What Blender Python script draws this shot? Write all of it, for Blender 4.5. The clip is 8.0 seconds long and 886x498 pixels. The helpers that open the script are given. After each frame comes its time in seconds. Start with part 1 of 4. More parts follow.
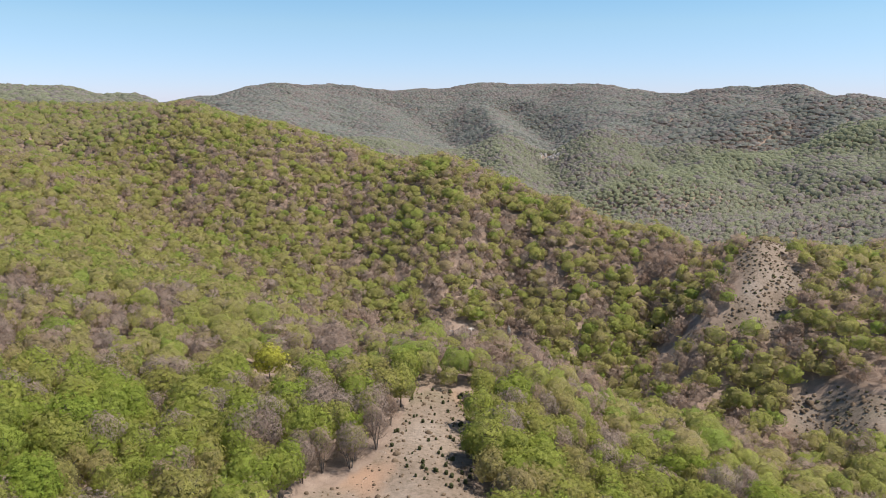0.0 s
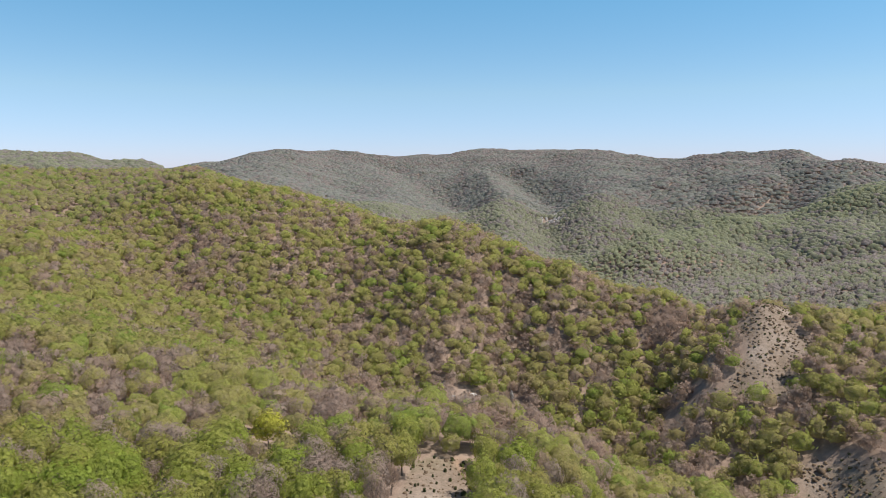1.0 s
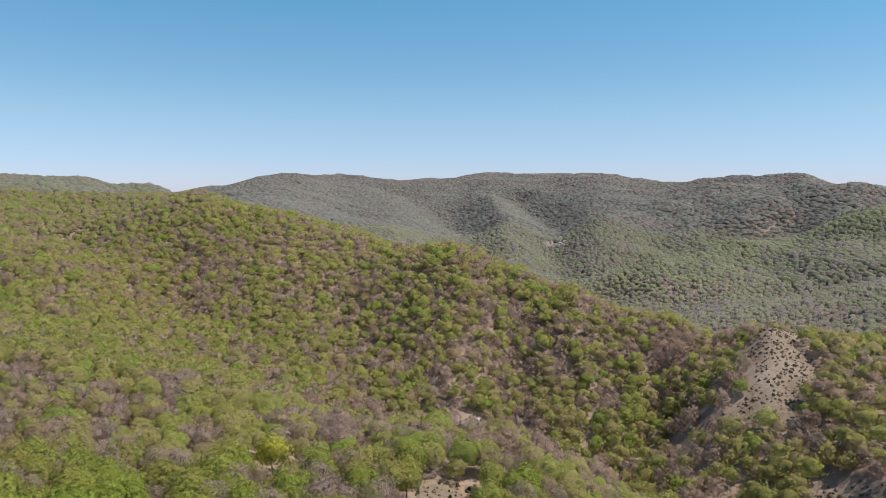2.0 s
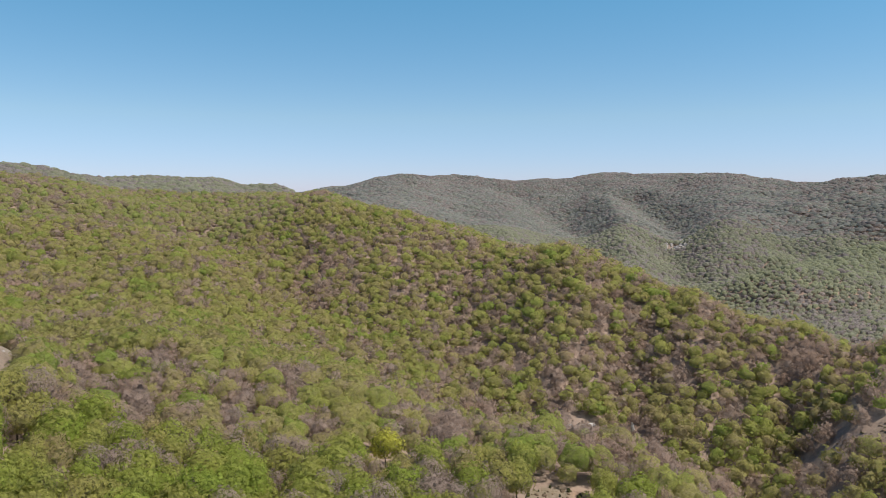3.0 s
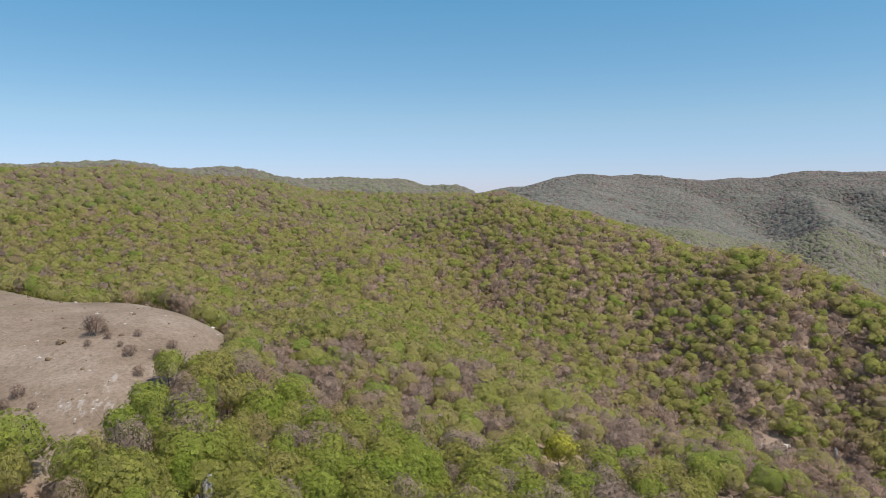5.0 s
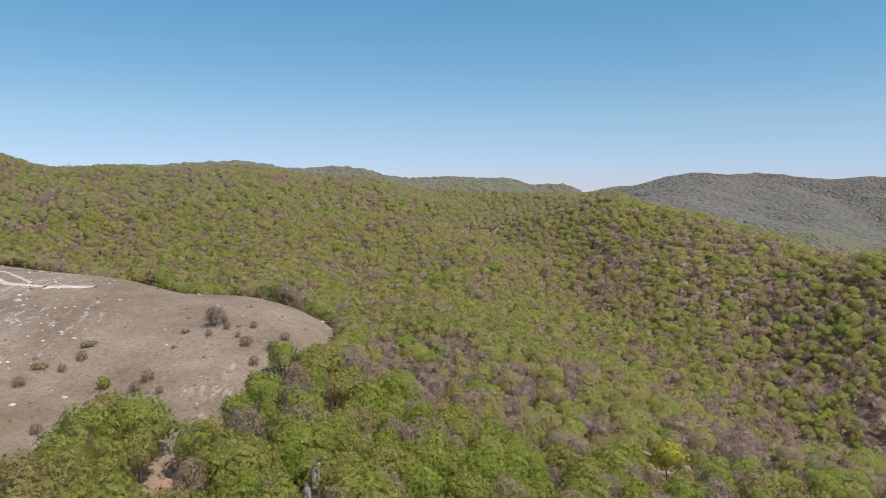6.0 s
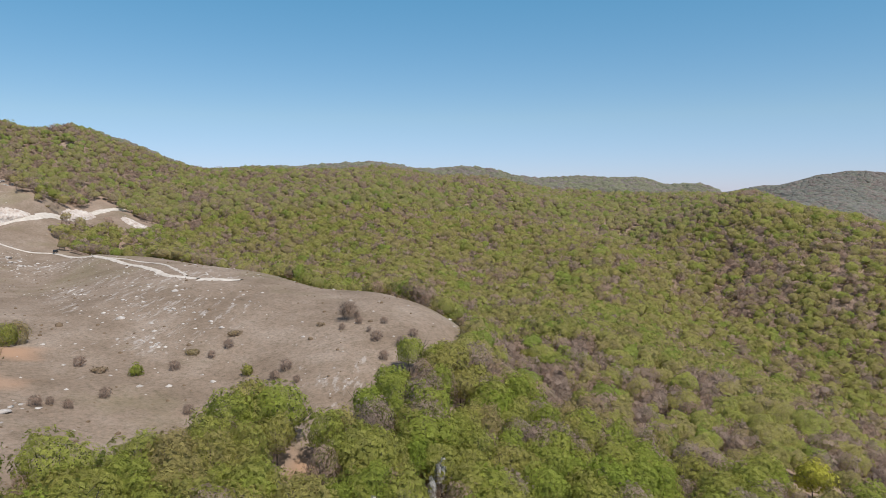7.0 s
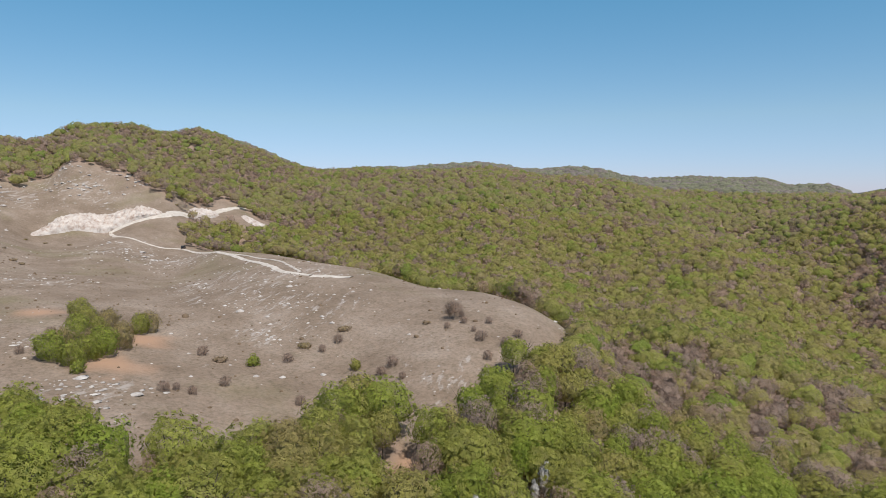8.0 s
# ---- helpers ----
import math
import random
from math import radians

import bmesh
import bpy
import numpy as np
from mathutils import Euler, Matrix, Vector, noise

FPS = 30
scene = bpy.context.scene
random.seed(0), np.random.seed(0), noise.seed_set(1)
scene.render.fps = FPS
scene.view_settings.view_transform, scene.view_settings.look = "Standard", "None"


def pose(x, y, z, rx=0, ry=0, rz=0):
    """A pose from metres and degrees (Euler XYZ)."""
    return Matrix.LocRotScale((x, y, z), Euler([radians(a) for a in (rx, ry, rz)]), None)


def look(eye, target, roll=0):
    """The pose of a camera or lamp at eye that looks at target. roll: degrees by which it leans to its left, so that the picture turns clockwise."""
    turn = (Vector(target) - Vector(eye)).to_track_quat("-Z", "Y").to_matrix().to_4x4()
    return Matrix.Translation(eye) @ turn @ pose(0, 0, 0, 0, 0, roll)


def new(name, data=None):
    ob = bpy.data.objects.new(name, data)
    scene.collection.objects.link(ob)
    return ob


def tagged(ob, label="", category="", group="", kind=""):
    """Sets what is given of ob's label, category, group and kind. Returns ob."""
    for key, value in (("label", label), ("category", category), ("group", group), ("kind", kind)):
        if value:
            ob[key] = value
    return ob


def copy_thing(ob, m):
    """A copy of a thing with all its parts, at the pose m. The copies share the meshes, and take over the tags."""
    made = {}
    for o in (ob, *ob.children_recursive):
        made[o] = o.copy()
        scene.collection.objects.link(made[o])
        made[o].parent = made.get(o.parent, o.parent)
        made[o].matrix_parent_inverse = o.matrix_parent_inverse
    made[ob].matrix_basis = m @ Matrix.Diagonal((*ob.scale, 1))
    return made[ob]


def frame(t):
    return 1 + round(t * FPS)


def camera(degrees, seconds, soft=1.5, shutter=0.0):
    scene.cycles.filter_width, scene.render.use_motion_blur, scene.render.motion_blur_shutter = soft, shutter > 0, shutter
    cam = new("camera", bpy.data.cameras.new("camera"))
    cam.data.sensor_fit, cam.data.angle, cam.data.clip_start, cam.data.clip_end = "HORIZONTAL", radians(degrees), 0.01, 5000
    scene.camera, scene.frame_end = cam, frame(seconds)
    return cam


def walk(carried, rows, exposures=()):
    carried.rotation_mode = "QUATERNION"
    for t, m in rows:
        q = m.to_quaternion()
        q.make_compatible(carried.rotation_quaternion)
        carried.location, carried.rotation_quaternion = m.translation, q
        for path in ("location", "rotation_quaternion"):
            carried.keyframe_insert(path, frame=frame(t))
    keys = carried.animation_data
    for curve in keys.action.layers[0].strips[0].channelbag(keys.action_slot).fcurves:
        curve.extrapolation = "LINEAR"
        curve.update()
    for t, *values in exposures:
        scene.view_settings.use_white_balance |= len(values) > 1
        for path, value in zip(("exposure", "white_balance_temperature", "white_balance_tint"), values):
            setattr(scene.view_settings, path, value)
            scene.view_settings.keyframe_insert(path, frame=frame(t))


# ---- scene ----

# ------------------------------------------------------------------ camera: a hovering drone that tilts up, then turns to its left
cam = camera(64.2, 8.0, soft=0.5)
EYE = 100.0
TURNS = [  # seconds, heading to the left, pitch, roll
    (0.0, 0.0, -11.85, -0.1), (0.5, 0.03, -11.32, -0.1), (0.8, 0.09, -8.55, 0.0), (1.0, 0.13, -6.68, 0.0), (1.2, 0.15, -5.0, 0.0),
    (2.3, 1.17, -4.76, 0.1), (2.5, 3.14, -4.75, 0.1), (3.0, 9.76, -4.74, 0.0), (3.5, 13.18, -4.72, 0.0), (4.0, 14.78, -4.71, 0.0),
    (4.5, 21.0, -4.72, 0.1), (4.7, 22.43, -4.70, 0.1), (5.8, 30.29, -4.72, 0.0), (6.0, 32.62, -4.74, 0.0), (6.5, 37.87, -4.75, 0.0),
    (7.0, 42.96, -4.77, 0.0), (7.5, 49.74, -4.76, 0.0), (8.0, 51.56, -4.75, -0.1),
]
walk(cam, [(t, pose(0, 0, EYE, 90 + pitch, roll, yaw)) for t, yaw, pitch, roll in TURNS],
     [(0.0, 0.36), (0.5, 0.36), (1.2, 0.25), (2.5, 0.15), (4.5, 0.12), (8.0, 0.0)])

# ------------------------------------------------------------------ daylight
SUN_BEARING, SUN_HEIGHT = -97.0, 61.0          # degrees to the left of ahead; above the horizon
world = bpy.data.worlds.new("sky")
scene.world = world
world.use_nodes = True
wn = world.node_tree.nodes
sky = wn.new("ShaderNodeTexSky")
sky.sky_type, sky.sun_disc = "NISHITA", False
sky.sun_elevation, sky.sun_rotation = radians(SUN_HEIGHT), radians(-SUN_BEARING)
sky.altitude, sky.air_density, sky.dust_density, sky.ozone_density = 2000, 1.0, 0.2, 1.0
up = wn.new("ShaderNodeTexCoord")
split = wn.new("ShaderNodeSeparateXYZ")
haze = wn.new("ShaderNodeValToRGB")                  # a pale lilac haze low down that clears upward to cyan
for at_height in (0.10, 0.26, 0.5):
    haze.color_ramp.elements.new(at_height)
for k, c in enumerate(((0.61, 0.66, 1.02), (0.81, 0.92, 0.97), (0.65, 1.13, 1.16), (0.82, 1.06, 1.1), (1.0, 1.0, 1.0))):
    haze.color_ramp.elements[k].color = (*c, 1)
world.node_tree.links.new(up.outputs["Generated"], split.inputs[0])
world.node_tree.links.new(split.outputs[2], haze.inputs[0])
tone = wn.new("ShaderNodeMix")
tone.data_type, tone.blend_type = "RGBA", "MULTIPLY"
tone.inputs[0].default_value = 1.0
world.node_tree.links.new(haze.outputs[0], tone.inputs[7])
world.node_tree.links.new(sky.outputs[0], tone.inputs[6])
world.node_tree.links.new(tone.outputs[2], wn["Background"].inputs[0])
wn["Background"].inputs[1].default_value = 0.11
sun_data = bpy.data.lights.new("sun", "SUN")
sun_data.energy, sun_data.angle, sun_data.color = 4.8, radians(0.5), (1.0, 0.94, 0.85)
sun = new("sun", sun_data)
sb, sh = radians(SUN_BEARING), radians(SUN_HEIGHT)
sun.matrix_world = look((0, 0, 0), (math.sin(sb) * math.cos(sh), -math.cos(sb) * math.cos(sh), -math.sin(sh)))


# ------------------------------------------------------------------ materials
def material(name, rough=0.9):
    m = bpy.data.materials.new(name)
    m.use_nodes = True
    b = m.node_tree.nodes["Principled BSDF"]
    b.inputs["Roughness"].default_value = rough
    b.inputs["Specular IOR Level"].default_value = 0.2
    return m, m.node_tree.nodes, m.node_tree.links, b


def ramp(nodes, links, fac, stops, interp="LINEAR"):
    r = nodes.new("ShaderNodeValToRGB")
    r.color_ramp.interpolation = interp
    el = r.color_ramp.elements
    while len(el) < len(stops):
        el.new(0.5)
    for e, (p, c) in zip(el, stops):
        e.position, e.color = p, (*c, 1)
    links.new(fac, r.inputs[0])
    return r.outputs[0]


def noise_tex(nodes, links, scale, detail=4.0, rough=0.6, coord="Object"):
    tc = nodes.new("ShaderNodeTexCoord")
    n = nodes.new("ShaderNodeTexNoise")
    n.inputs["Scale"].default_value, n.inputs["Detail"].default_value, n.inputs["Roughness"].default_value = scale, detail, rough
    links.new(tc.outputs[coord], n.inputs["Vector"])
    return n.outputs["Fac"]


def maths(nodes, links, op, a, b):
    m = nodes.new("ShaderNodeMath")
    m.operation = op
    for i, v in enumerate((a, b)):
        if isinstance(v, (int, float)):
            m.inputs[i].default_value = v
        elif v is not None:
            links.new(v, m.inputs[i])
    return m.outputs[0]


def mixed(nodes, links, fac, a, b, mode="MIX"):
    m = nodes.new("ShaderNodeMix")
    m.data_type, m.blend_type = "RGBA", mode
    for i, v in ((0, fac), (6, a), (7, b)):
        if isinstance(v, (int, float)):
            m.inputs[i].default_value = v
        elif isinstance(v, tuple):
            m.inputs[i].default_value = (*v, 1)
        else:
            links.new(v, m.inputs[i])
    return m.outputs[2]


def bumped(nodes, links, bsdf, height, strength, distance):
    b = nodes.new("ShaderNodeBump")
    b.inputs["Strength"].default_value, b.inputs["Distance"].default_value = strength, distance
    links.new(height, b.inputs["Height"])
    links.new(b.outputs[0], bsdf.inputs["Normal"])


def leaf_material(name, stops, translucent=0.4, gaps=0.0, grain=5.5, upright=1.0, relief=(5.0, 0.09), fleck_range=(0.8, 1.16), fleck_scale=2.2, twiggy=0.0):
    """Leaves whose colour runs along stops by the tree's own tint and varies from spray to spray; gaps: the share of daylight between the leaves; twiggy: how far brown twigs show through."""
    m, n, l, b = material(name, 0.85)
    b.inputs["Specular IOR Level"].default_value = 0.05
    at, vary = n.new("ShaderNodeAttribute"), n.new("ShaderNodeAttribute")
    at.attribute_name, vary.attribute_name = "tint", "vary"
    oi = n.new("ShaderNodeObjectInfo")
    geo = n.new("ShaderNodeNewGeometry")
    own = maths(n, l, "ADD", at.outputs["Fac"], maths(n, l, "MULTIPLY", vary.outputs["Fac"], oi.outputs["Random"]))
    col = ramp(n, l, own, stops)
    if twiggy:
        see = ramp(n, l, noise_tex(n, l, 0.7, 4.0, 0.7), [(0.42, (0, 0, 0)), (0.68, (twiggy,) * 3)])
        col = mixed(n, l, maths(n, l, "MULTIPLY", see, maths(n, l, "ADD", own, 0.25)), col, (TWIG[0], TWIG[1], TWIG[2]))
    spray = ramp(n, l, geo.outputs["Random Per Island"], [(0.0, (0.88, 0.88, 0.88)), (1.0, (1.12, 1.12, 1.1))])
    col = mixed(n, l, 1.0, col, spray, "MULTIPLY")
    fleck = ramp(n, l, noise_tex(n, l, fleck_scale, 4.0, 0.75), [(0.32, (fleck_range[0],) * 3), (0.68, (fleck_range[1],) * 3)])
    col = mixed(n, l, 1.0, col, fleck, "MULTIPLY")
    l.new(col, b.inputs["Base Color"])
    bumped(n, l, b, noise_tex(n, l, relief[0], 3.0, 0.6), 1.0, relief[1])
    last = b.outputs[0]
    if translucent:
        tr = n.new("ShaderNodeBsdfTranslucent")
        l.new(col, tr.inputs["Color"])
        mx = n.new("ShaderNodeMixShader")
        mx.inputs[0].default_value = translucent
        l.new(last, mx.inputs[1])
        l.new(tr.outputs[0], mx.inputs[2])
        last = mx.outputs[0]
    if gaps:
        air = n.new("ShaderNodeBsdfTransparent")
        cut = n.new("ShaderNodeMixShader")
        tc, mp, ns = n.new("ShaderNodeTexCoord"), n.new("ShaderNodeMapping"), n.new("ShaderNodeTexNoise")
        mp.inputs["Scale"].default_value = (1, 1, upright)
        ns.inputs["Scale"].default_value, ns.inputs["Detail"].default_value = grain, 2.0
        l.new(tc.outputs["Object"], mp.inputs["Vector"])
        l.new(mp.outputs[0], ns.inputs["Vector"])
        l.new(maths(n, l, "LESS_THAN", ns.outputs["Fac"], gaps), cut.inputs[0])
        l.new(last, cut.inputs[1])
        l.new(air.outputs[0], cut.inputs[2])
        last = cut.outputs[0]
    l.new(last, n["Material Output"].inputs["Surface"])
    return m


def scaled(stops, k):
    return [(p, tuple(c * q for c, q in zip(col, k))) for p, col in stops]


TWIG = (0.33, 0.25, 0.2)
MASS = dict(translucent=0.45, relief=(2.0, 0.15), fleck_range=(0.66, 1.3), fleck_scale=2.0, gaps=0.485, grain=8.0)
GREENS = [(0.0, (0.235, 0.295, 0.062)), (0.2, (0.295, 0.31, 0.078)), (0.45, (0.325, 0.302, 0.10)), (0.65, (0.33, 0.283, 0.12)), (0.82, (0.325, 0.26, 0.14)), (1.0, (0.315, 0.24, 0.155))]
FRESH = [(0.0, (0.25, 0.315, 0.052)), (0.22, (0.30, 0.325, 0.07)), (0.45, (0.335, 0.316, 0.092)), (0.7, (0.345, 0.292, 0.115)), (1.0, (0.335, 0.262, 0.14))]
BROWNS = [(0.0, (0.375, 0.265, 0.205)), (0.35, (0.36, 0.268, 0.217)), (0.65, (0.335, 0.262, 0.222)), (1.0, (0.35, 0.29, 0.18))]
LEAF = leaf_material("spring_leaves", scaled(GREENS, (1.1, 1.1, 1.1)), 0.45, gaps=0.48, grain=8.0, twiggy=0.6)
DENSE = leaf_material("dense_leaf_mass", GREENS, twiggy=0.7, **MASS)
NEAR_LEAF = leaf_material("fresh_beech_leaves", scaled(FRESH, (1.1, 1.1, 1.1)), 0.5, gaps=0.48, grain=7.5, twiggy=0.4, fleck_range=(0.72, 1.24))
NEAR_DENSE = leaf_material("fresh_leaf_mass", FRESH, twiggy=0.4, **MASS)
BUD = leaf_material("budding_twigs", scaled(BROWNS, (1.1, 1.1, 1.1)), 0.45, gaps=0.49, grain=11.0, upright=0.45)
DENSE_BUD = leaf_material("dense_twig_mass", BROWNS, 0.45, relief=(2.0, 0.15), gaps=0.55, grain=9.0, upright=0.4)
# GREENS shifted a little to blue, a first touch of painted haze
MID_LEAF = leaf_material("hazed_mid_leaf", scaled(GREENS, (0.93, 0.95, 1.15)), 0.45, relief=(1.2, 0.2), gaps=0.46, grain=3.0, twiggy=0.7)
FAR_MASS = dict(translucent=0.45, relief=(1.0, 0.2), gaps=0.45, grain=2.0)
# aerial haze painted into the base colours: greyer and bluer with distance
MIDFAR_LEAF = leaf_material("hazed_young_leaf", [(0.0, (0.305, 0.318, 0.20)), (0.3, (0.30, 0.305, 0.215)), (0.75, (0.31, 0.292, 0.235)), (1.0, (0.315, 0.28, 0.245))], **FAR_MASS)
FAR_BUD = leaf_material("hazed_twig_mass", [(0.0, (0.315, 0.27, 0.25)), (1.0, (0.325, 0.295, 0.28))], **FAR_MASS)
FAR_LEAF = leaf_material("hazed_far_leaf", [(0.0, (0.295, 0.305, 0.25)), (0.35, (0.292, 0.297, 0.265)), (0.75, (0.305, 0.295, 0.28)), (1.0, (0.315, 0.292, 0.285))], **FAR_MASS)
YELLOW = leaf_material("yellow_leaves", [(0.0, (0.47, 0.45, 0.08)), (1.0, (0.50, 0.47, 0.09))], gaps=0.48)
YELLOW_MASS = leaf_material("yellow_leaf_mass", [(0.0, (0.36, 0.35, 0.06)), (1.0, (0.38, 0.36, 0.07))], **MASS)
BLOSSOM = leaf_material("white_blossom", [(0.0, (0.72, 0.69, 0.67)), (1.0, (0.8, 0.78, 0.76))], gaps=0.5, grain=7.0)
BLOSSOM_MASS = leaf_material("white_blossom_mass", [(0.0, (0.56, 0.50, 0.45)), (1.0, (0.62, 0.57, 0.53))], gaps=0.45, grain=5.0)
JUNIPER = leaf_material("juniper_needles", [(0.0, (0.075, 0.09, 0.035)), (0.6, (0.12, 0.125, 0.06)), (1.0, (0.17, 0.15, 0.085))], 0.2, gaps=0.42)

TUSSOCK = leaf_material("dry_scrub", [(0.0, (0.2, 0.145, 0.1)), (0.5, (0.17, 0.14, 0.075)), (1.0, (0.14, 0.13, 0.06))], 0.2)
BARK, n_, l_, b_ = material("grey_bark")
l_.new(ramp(n_, l_, noise_tex(n_, l_, 3.0), [(0.3, (0.06, 0.05, 0.042)), (0.7, (0.17, 0.15, 0.135))]), b_.inputs["Base Color"])

GROUND, n_, l_, b_ = material("dry_turf_and_leaf_litter", 0.95)
cover = n_.new("ShaderNodeAttribute")
cover.attribute_name = "turf"
turf = ramp(n_, l_, noise_tex(n_, l_, 0.06, 8.0, 0.65), [(0.3, (0.175, 0.13, 0.095)), (0.5, (0.235, 0.18, 0.138)), (0.7, (0.30, 0.24, 0.195))])
tuft = ramp(n_, l_, noise_tex(n_, l_, 1.1, 7.0, 0.8), [(0.32, (0.55, 0.57, 0.5)), (0.5, (1, 1, 1)), (0.68, (1.28, 1.24, 1.2))])
turf = mixed(n_, l_, 1.0, turf, tuft, "MULTIPLY")
green = ramp(n_, l_, noise_tex(n_, l_, 0.025, 5.0, 0.6), [(0.52, (0, 0, 0)), (0.75, (0.5, 0.5, 0.5))])
turf = mixed(n_, l_, green, turf, (0.17, 0.16, 0.07))
beds, lie, streak = n_.new("ShaderNodeTexCoord"), n_.new("ShaderNodeMapping"), n_.new("ShaderNodeTexNoise")      # limestone beds that break through in long streaks
lie.vector_type = "TEXTURE"
lie.inputs["Rotation"].default_value, lie.inputs["Scale"].default_value = (0, 0, radians(128)), (3.2, 1, 1)
streak.inputs["Scale"].default_value, streak.inputs["Detail"].default_value, streak.inputs["Roughness"].default_value = 0.4, 10.0, 0.74
l_.new(beds.outputs["Object"], lie.inputs["Vector"])
l_.new(lie.outputs[0], streak.inputs["Vector"])
strata = streak.outputs["Fac"]
stony = n_.new("ShaderNodeAttribute")
stony.attribute_name = "stony"
earth = n_.new("ShaderNodeAttribute")
earth.attribute_name = "earth"
turf = mixed(n_, l_, maths(n_, l_, "MULTIPLY", earth.outputs["Fac"], 0.85), turf, (0.40, 0.25, 0.165))
chips = maths(n_, l_, "ADD", strata, maths(n_, l_, "MULTIPLY", stony.outputs["Fac"], 0.115))
pale = ramp(n_, l_, chips, [(0.63, (0, 0, 0)), (0.71, (0.7, 0.7, 0.7))])
turf = mixed(n_, l_, pale, turf, (0.40, 0.36, 0.33))
litter = ramp(n_, l_, noise_tex(n_, l_, 0.35, 8.0, 0.7), [(0.3, (0.21, 0.15, 0.115)), (0.55, (0.30, 0.222, 0.175)), (0.8, (0.37, 0.285, 0.23))])
l_.new(mixed(n_, l_, cover.outputs["Fac"], litter, turf), b_.inputs["Base Color"])
bumped(n_, l_, b_, noise_tex(n_, l_, 2.5, 6.0, 0.7), 0.6, 0.25)

ROCK, n_, l_, b_ = material("pale_limestone", 0.85)
l_.new(ramp(n_, l_, noise_tex(n_, l_, 0.5, 9.0, 0.7), [(0.3, (0.24, 0.21, 0.19)), (0.5, (0.45, 0.41, 0.38)), (0.7, (0.63, 0.6, 0.56))]), b_.inputs["Base Color"])
bumped(n_, l_, b_, noise_tex(n_, l_, 1.6, 6.0, 0.7), 0.6, 0.4)


# ------------------------------------------------------------------ the lie of the land: bearing to the left of ahead, distance, height
NEAR_GROUND = [(0, 30, 40), (45, 30, 48), (90, 30, 55), (135, 30, 58), (180, 30, 50), (225, 30, 40), (270, 30, 30), (315, 30, 32),
               (-30, 70, 22), (0, 70, 37), (30, 70, 44), (55, 70, 54), (85, 70, 62)]
NEAR_SLOPE = [(14.5, 150, 40), (24, 165, 41), (43, 108, 55), (30, 130, 46), (-15, 140, 22), (-25, 120, 22), (2, 105, 38), (-2.7, 143, 36), (9, 108, 37), (36, 180, 48), (55, 103, 57)]
SPUR_IN_FRONT = [(32.7, 240, 50), (25.7, 230, 43), (17.6, 225, 36), (12.4, 215, 30), (3.1, 205, 25), (-3.2, 192, 28), (-8, 190, 24), (-12.7, 190, 18), (-21.8, 185, 13), (-30.2, 170, 11)]
RAVINE = [(32, 290, 46), (25, 290, 36), (17, 285, 24), (12, 275, 16), (3, 260, 4), (-3, 245, 2), (-8, 240, -4), (-14, 235, -8), (-22, 215, -2), (-30, 200, 2), (-45, 220, -10)]
FAR_BANK = [(8.5, 370, 29), (21.2, 440, 44), (-5.4, 345, 27), (-16.9, 305, 12), (-12.3, 325, 27), (28.6, 500, 51), (-10.8, 270, -4), (4, 310, 13), (15.2, 340, 27), (28.8, 250, 44)]
BARE_NOSE = [(-24.6, 305, 44), (-25.8, 285, 33), (-23.3, 265, 22), (-21.1, 245, 11), (-33, 215, 16), (-26.7, 316, 40.8), (-29.7, 322, 37.8), (-32.5, 330, 33.9), (-40, 300, 25)]
LONG_SPUR = [(19.6, 580, 93.5), (15.5, 550, 83), (12.6, 520, 77), (7.4, 470, 63), (4.6, 450, 59), (0.6, 430, 61), (-2.4, 405, 57), (-5.7, 380, 47), (-10.3, 365, 45), (-14.4, 345, 35), (-17.4, 335, 35), (-22.8, 318, 37)]
BEHIND_SPUR = [(19, 800, 72), (10, 800, 45), (3, 680, 8), (-4, 600, -8), (-10, 520, -20), (-15, 480, -22), (-22, 430, -8), (-30, 410, 8)]
LEFT_RIDGE = [(61.2, 800, 119), (58.1, 820, 124), (55.4, 800, 122), (51.3, 820, 123), (48.6, 850, 122), (44.9, 880, 116), (38.7, 900, 117), (35.7, 900, 106), (32.4, 1000, 108), (26.9, 1000, 105), (25.4, 950, 99), (22.5, 900, 100.5)]
LEFT_BASIN = [(50.8, 480, 69), (41.7, 460, 63), (29.1, 450, 62), (59.9, 500, 68), (37.3, 370, 52), (46.2, 330, 55), (41.6, 228, 50), (50.8, 278, 52), (59, 348, 52), (67.5, 445, 54)]
LEFT_PEAK = [(83.4, 650, 133), (79.6, 680, 143), (77.8, 700, 149), (74.5, 720, 151), (70.5, 740, 149), (68.5, 740, 143), (65.6, 750, 131), (63.4, 760, 121), (72.6, 600, 109), (66.5, 600, 92), (64.4, 540, 75), (80.1, 610, 117)]
MEADOW = [(79.4, 560, 117), (75.7, 540, 110), (83.6, 530, 101), (72.7, 520, 101), (77, 465, 75.5), (81.7, 450, 74), (76.6, 430, 73.5), (73.2, 425, 70), (71.6, 415, 68), (68.7, 385, 67.8), (65.7, 355, 67.2), (61.8, 320, 66.3), (58.2, 290, 65.4), (54.5, 262, 65.3), (49.4, 232, 64.9), (44.4, 205, 64.8), (41.6, 185, 63.4), (46.4, 140, 64), (58.7, 150, 63), (65.4, 175, 65), (80.5, 190, 70), (78.9, 135, 66), (83.8, 300, 71), (70.9, 500, 84), (67.4, 520, 83), (65.7, 500, 74), (71.7, 300, 64.5), (71.7, 370, 65.5), (77, 300, 67.5), (77.5, 385, 69), (83, 390, 73), (73, 230, 66), (72, 150, 64)]
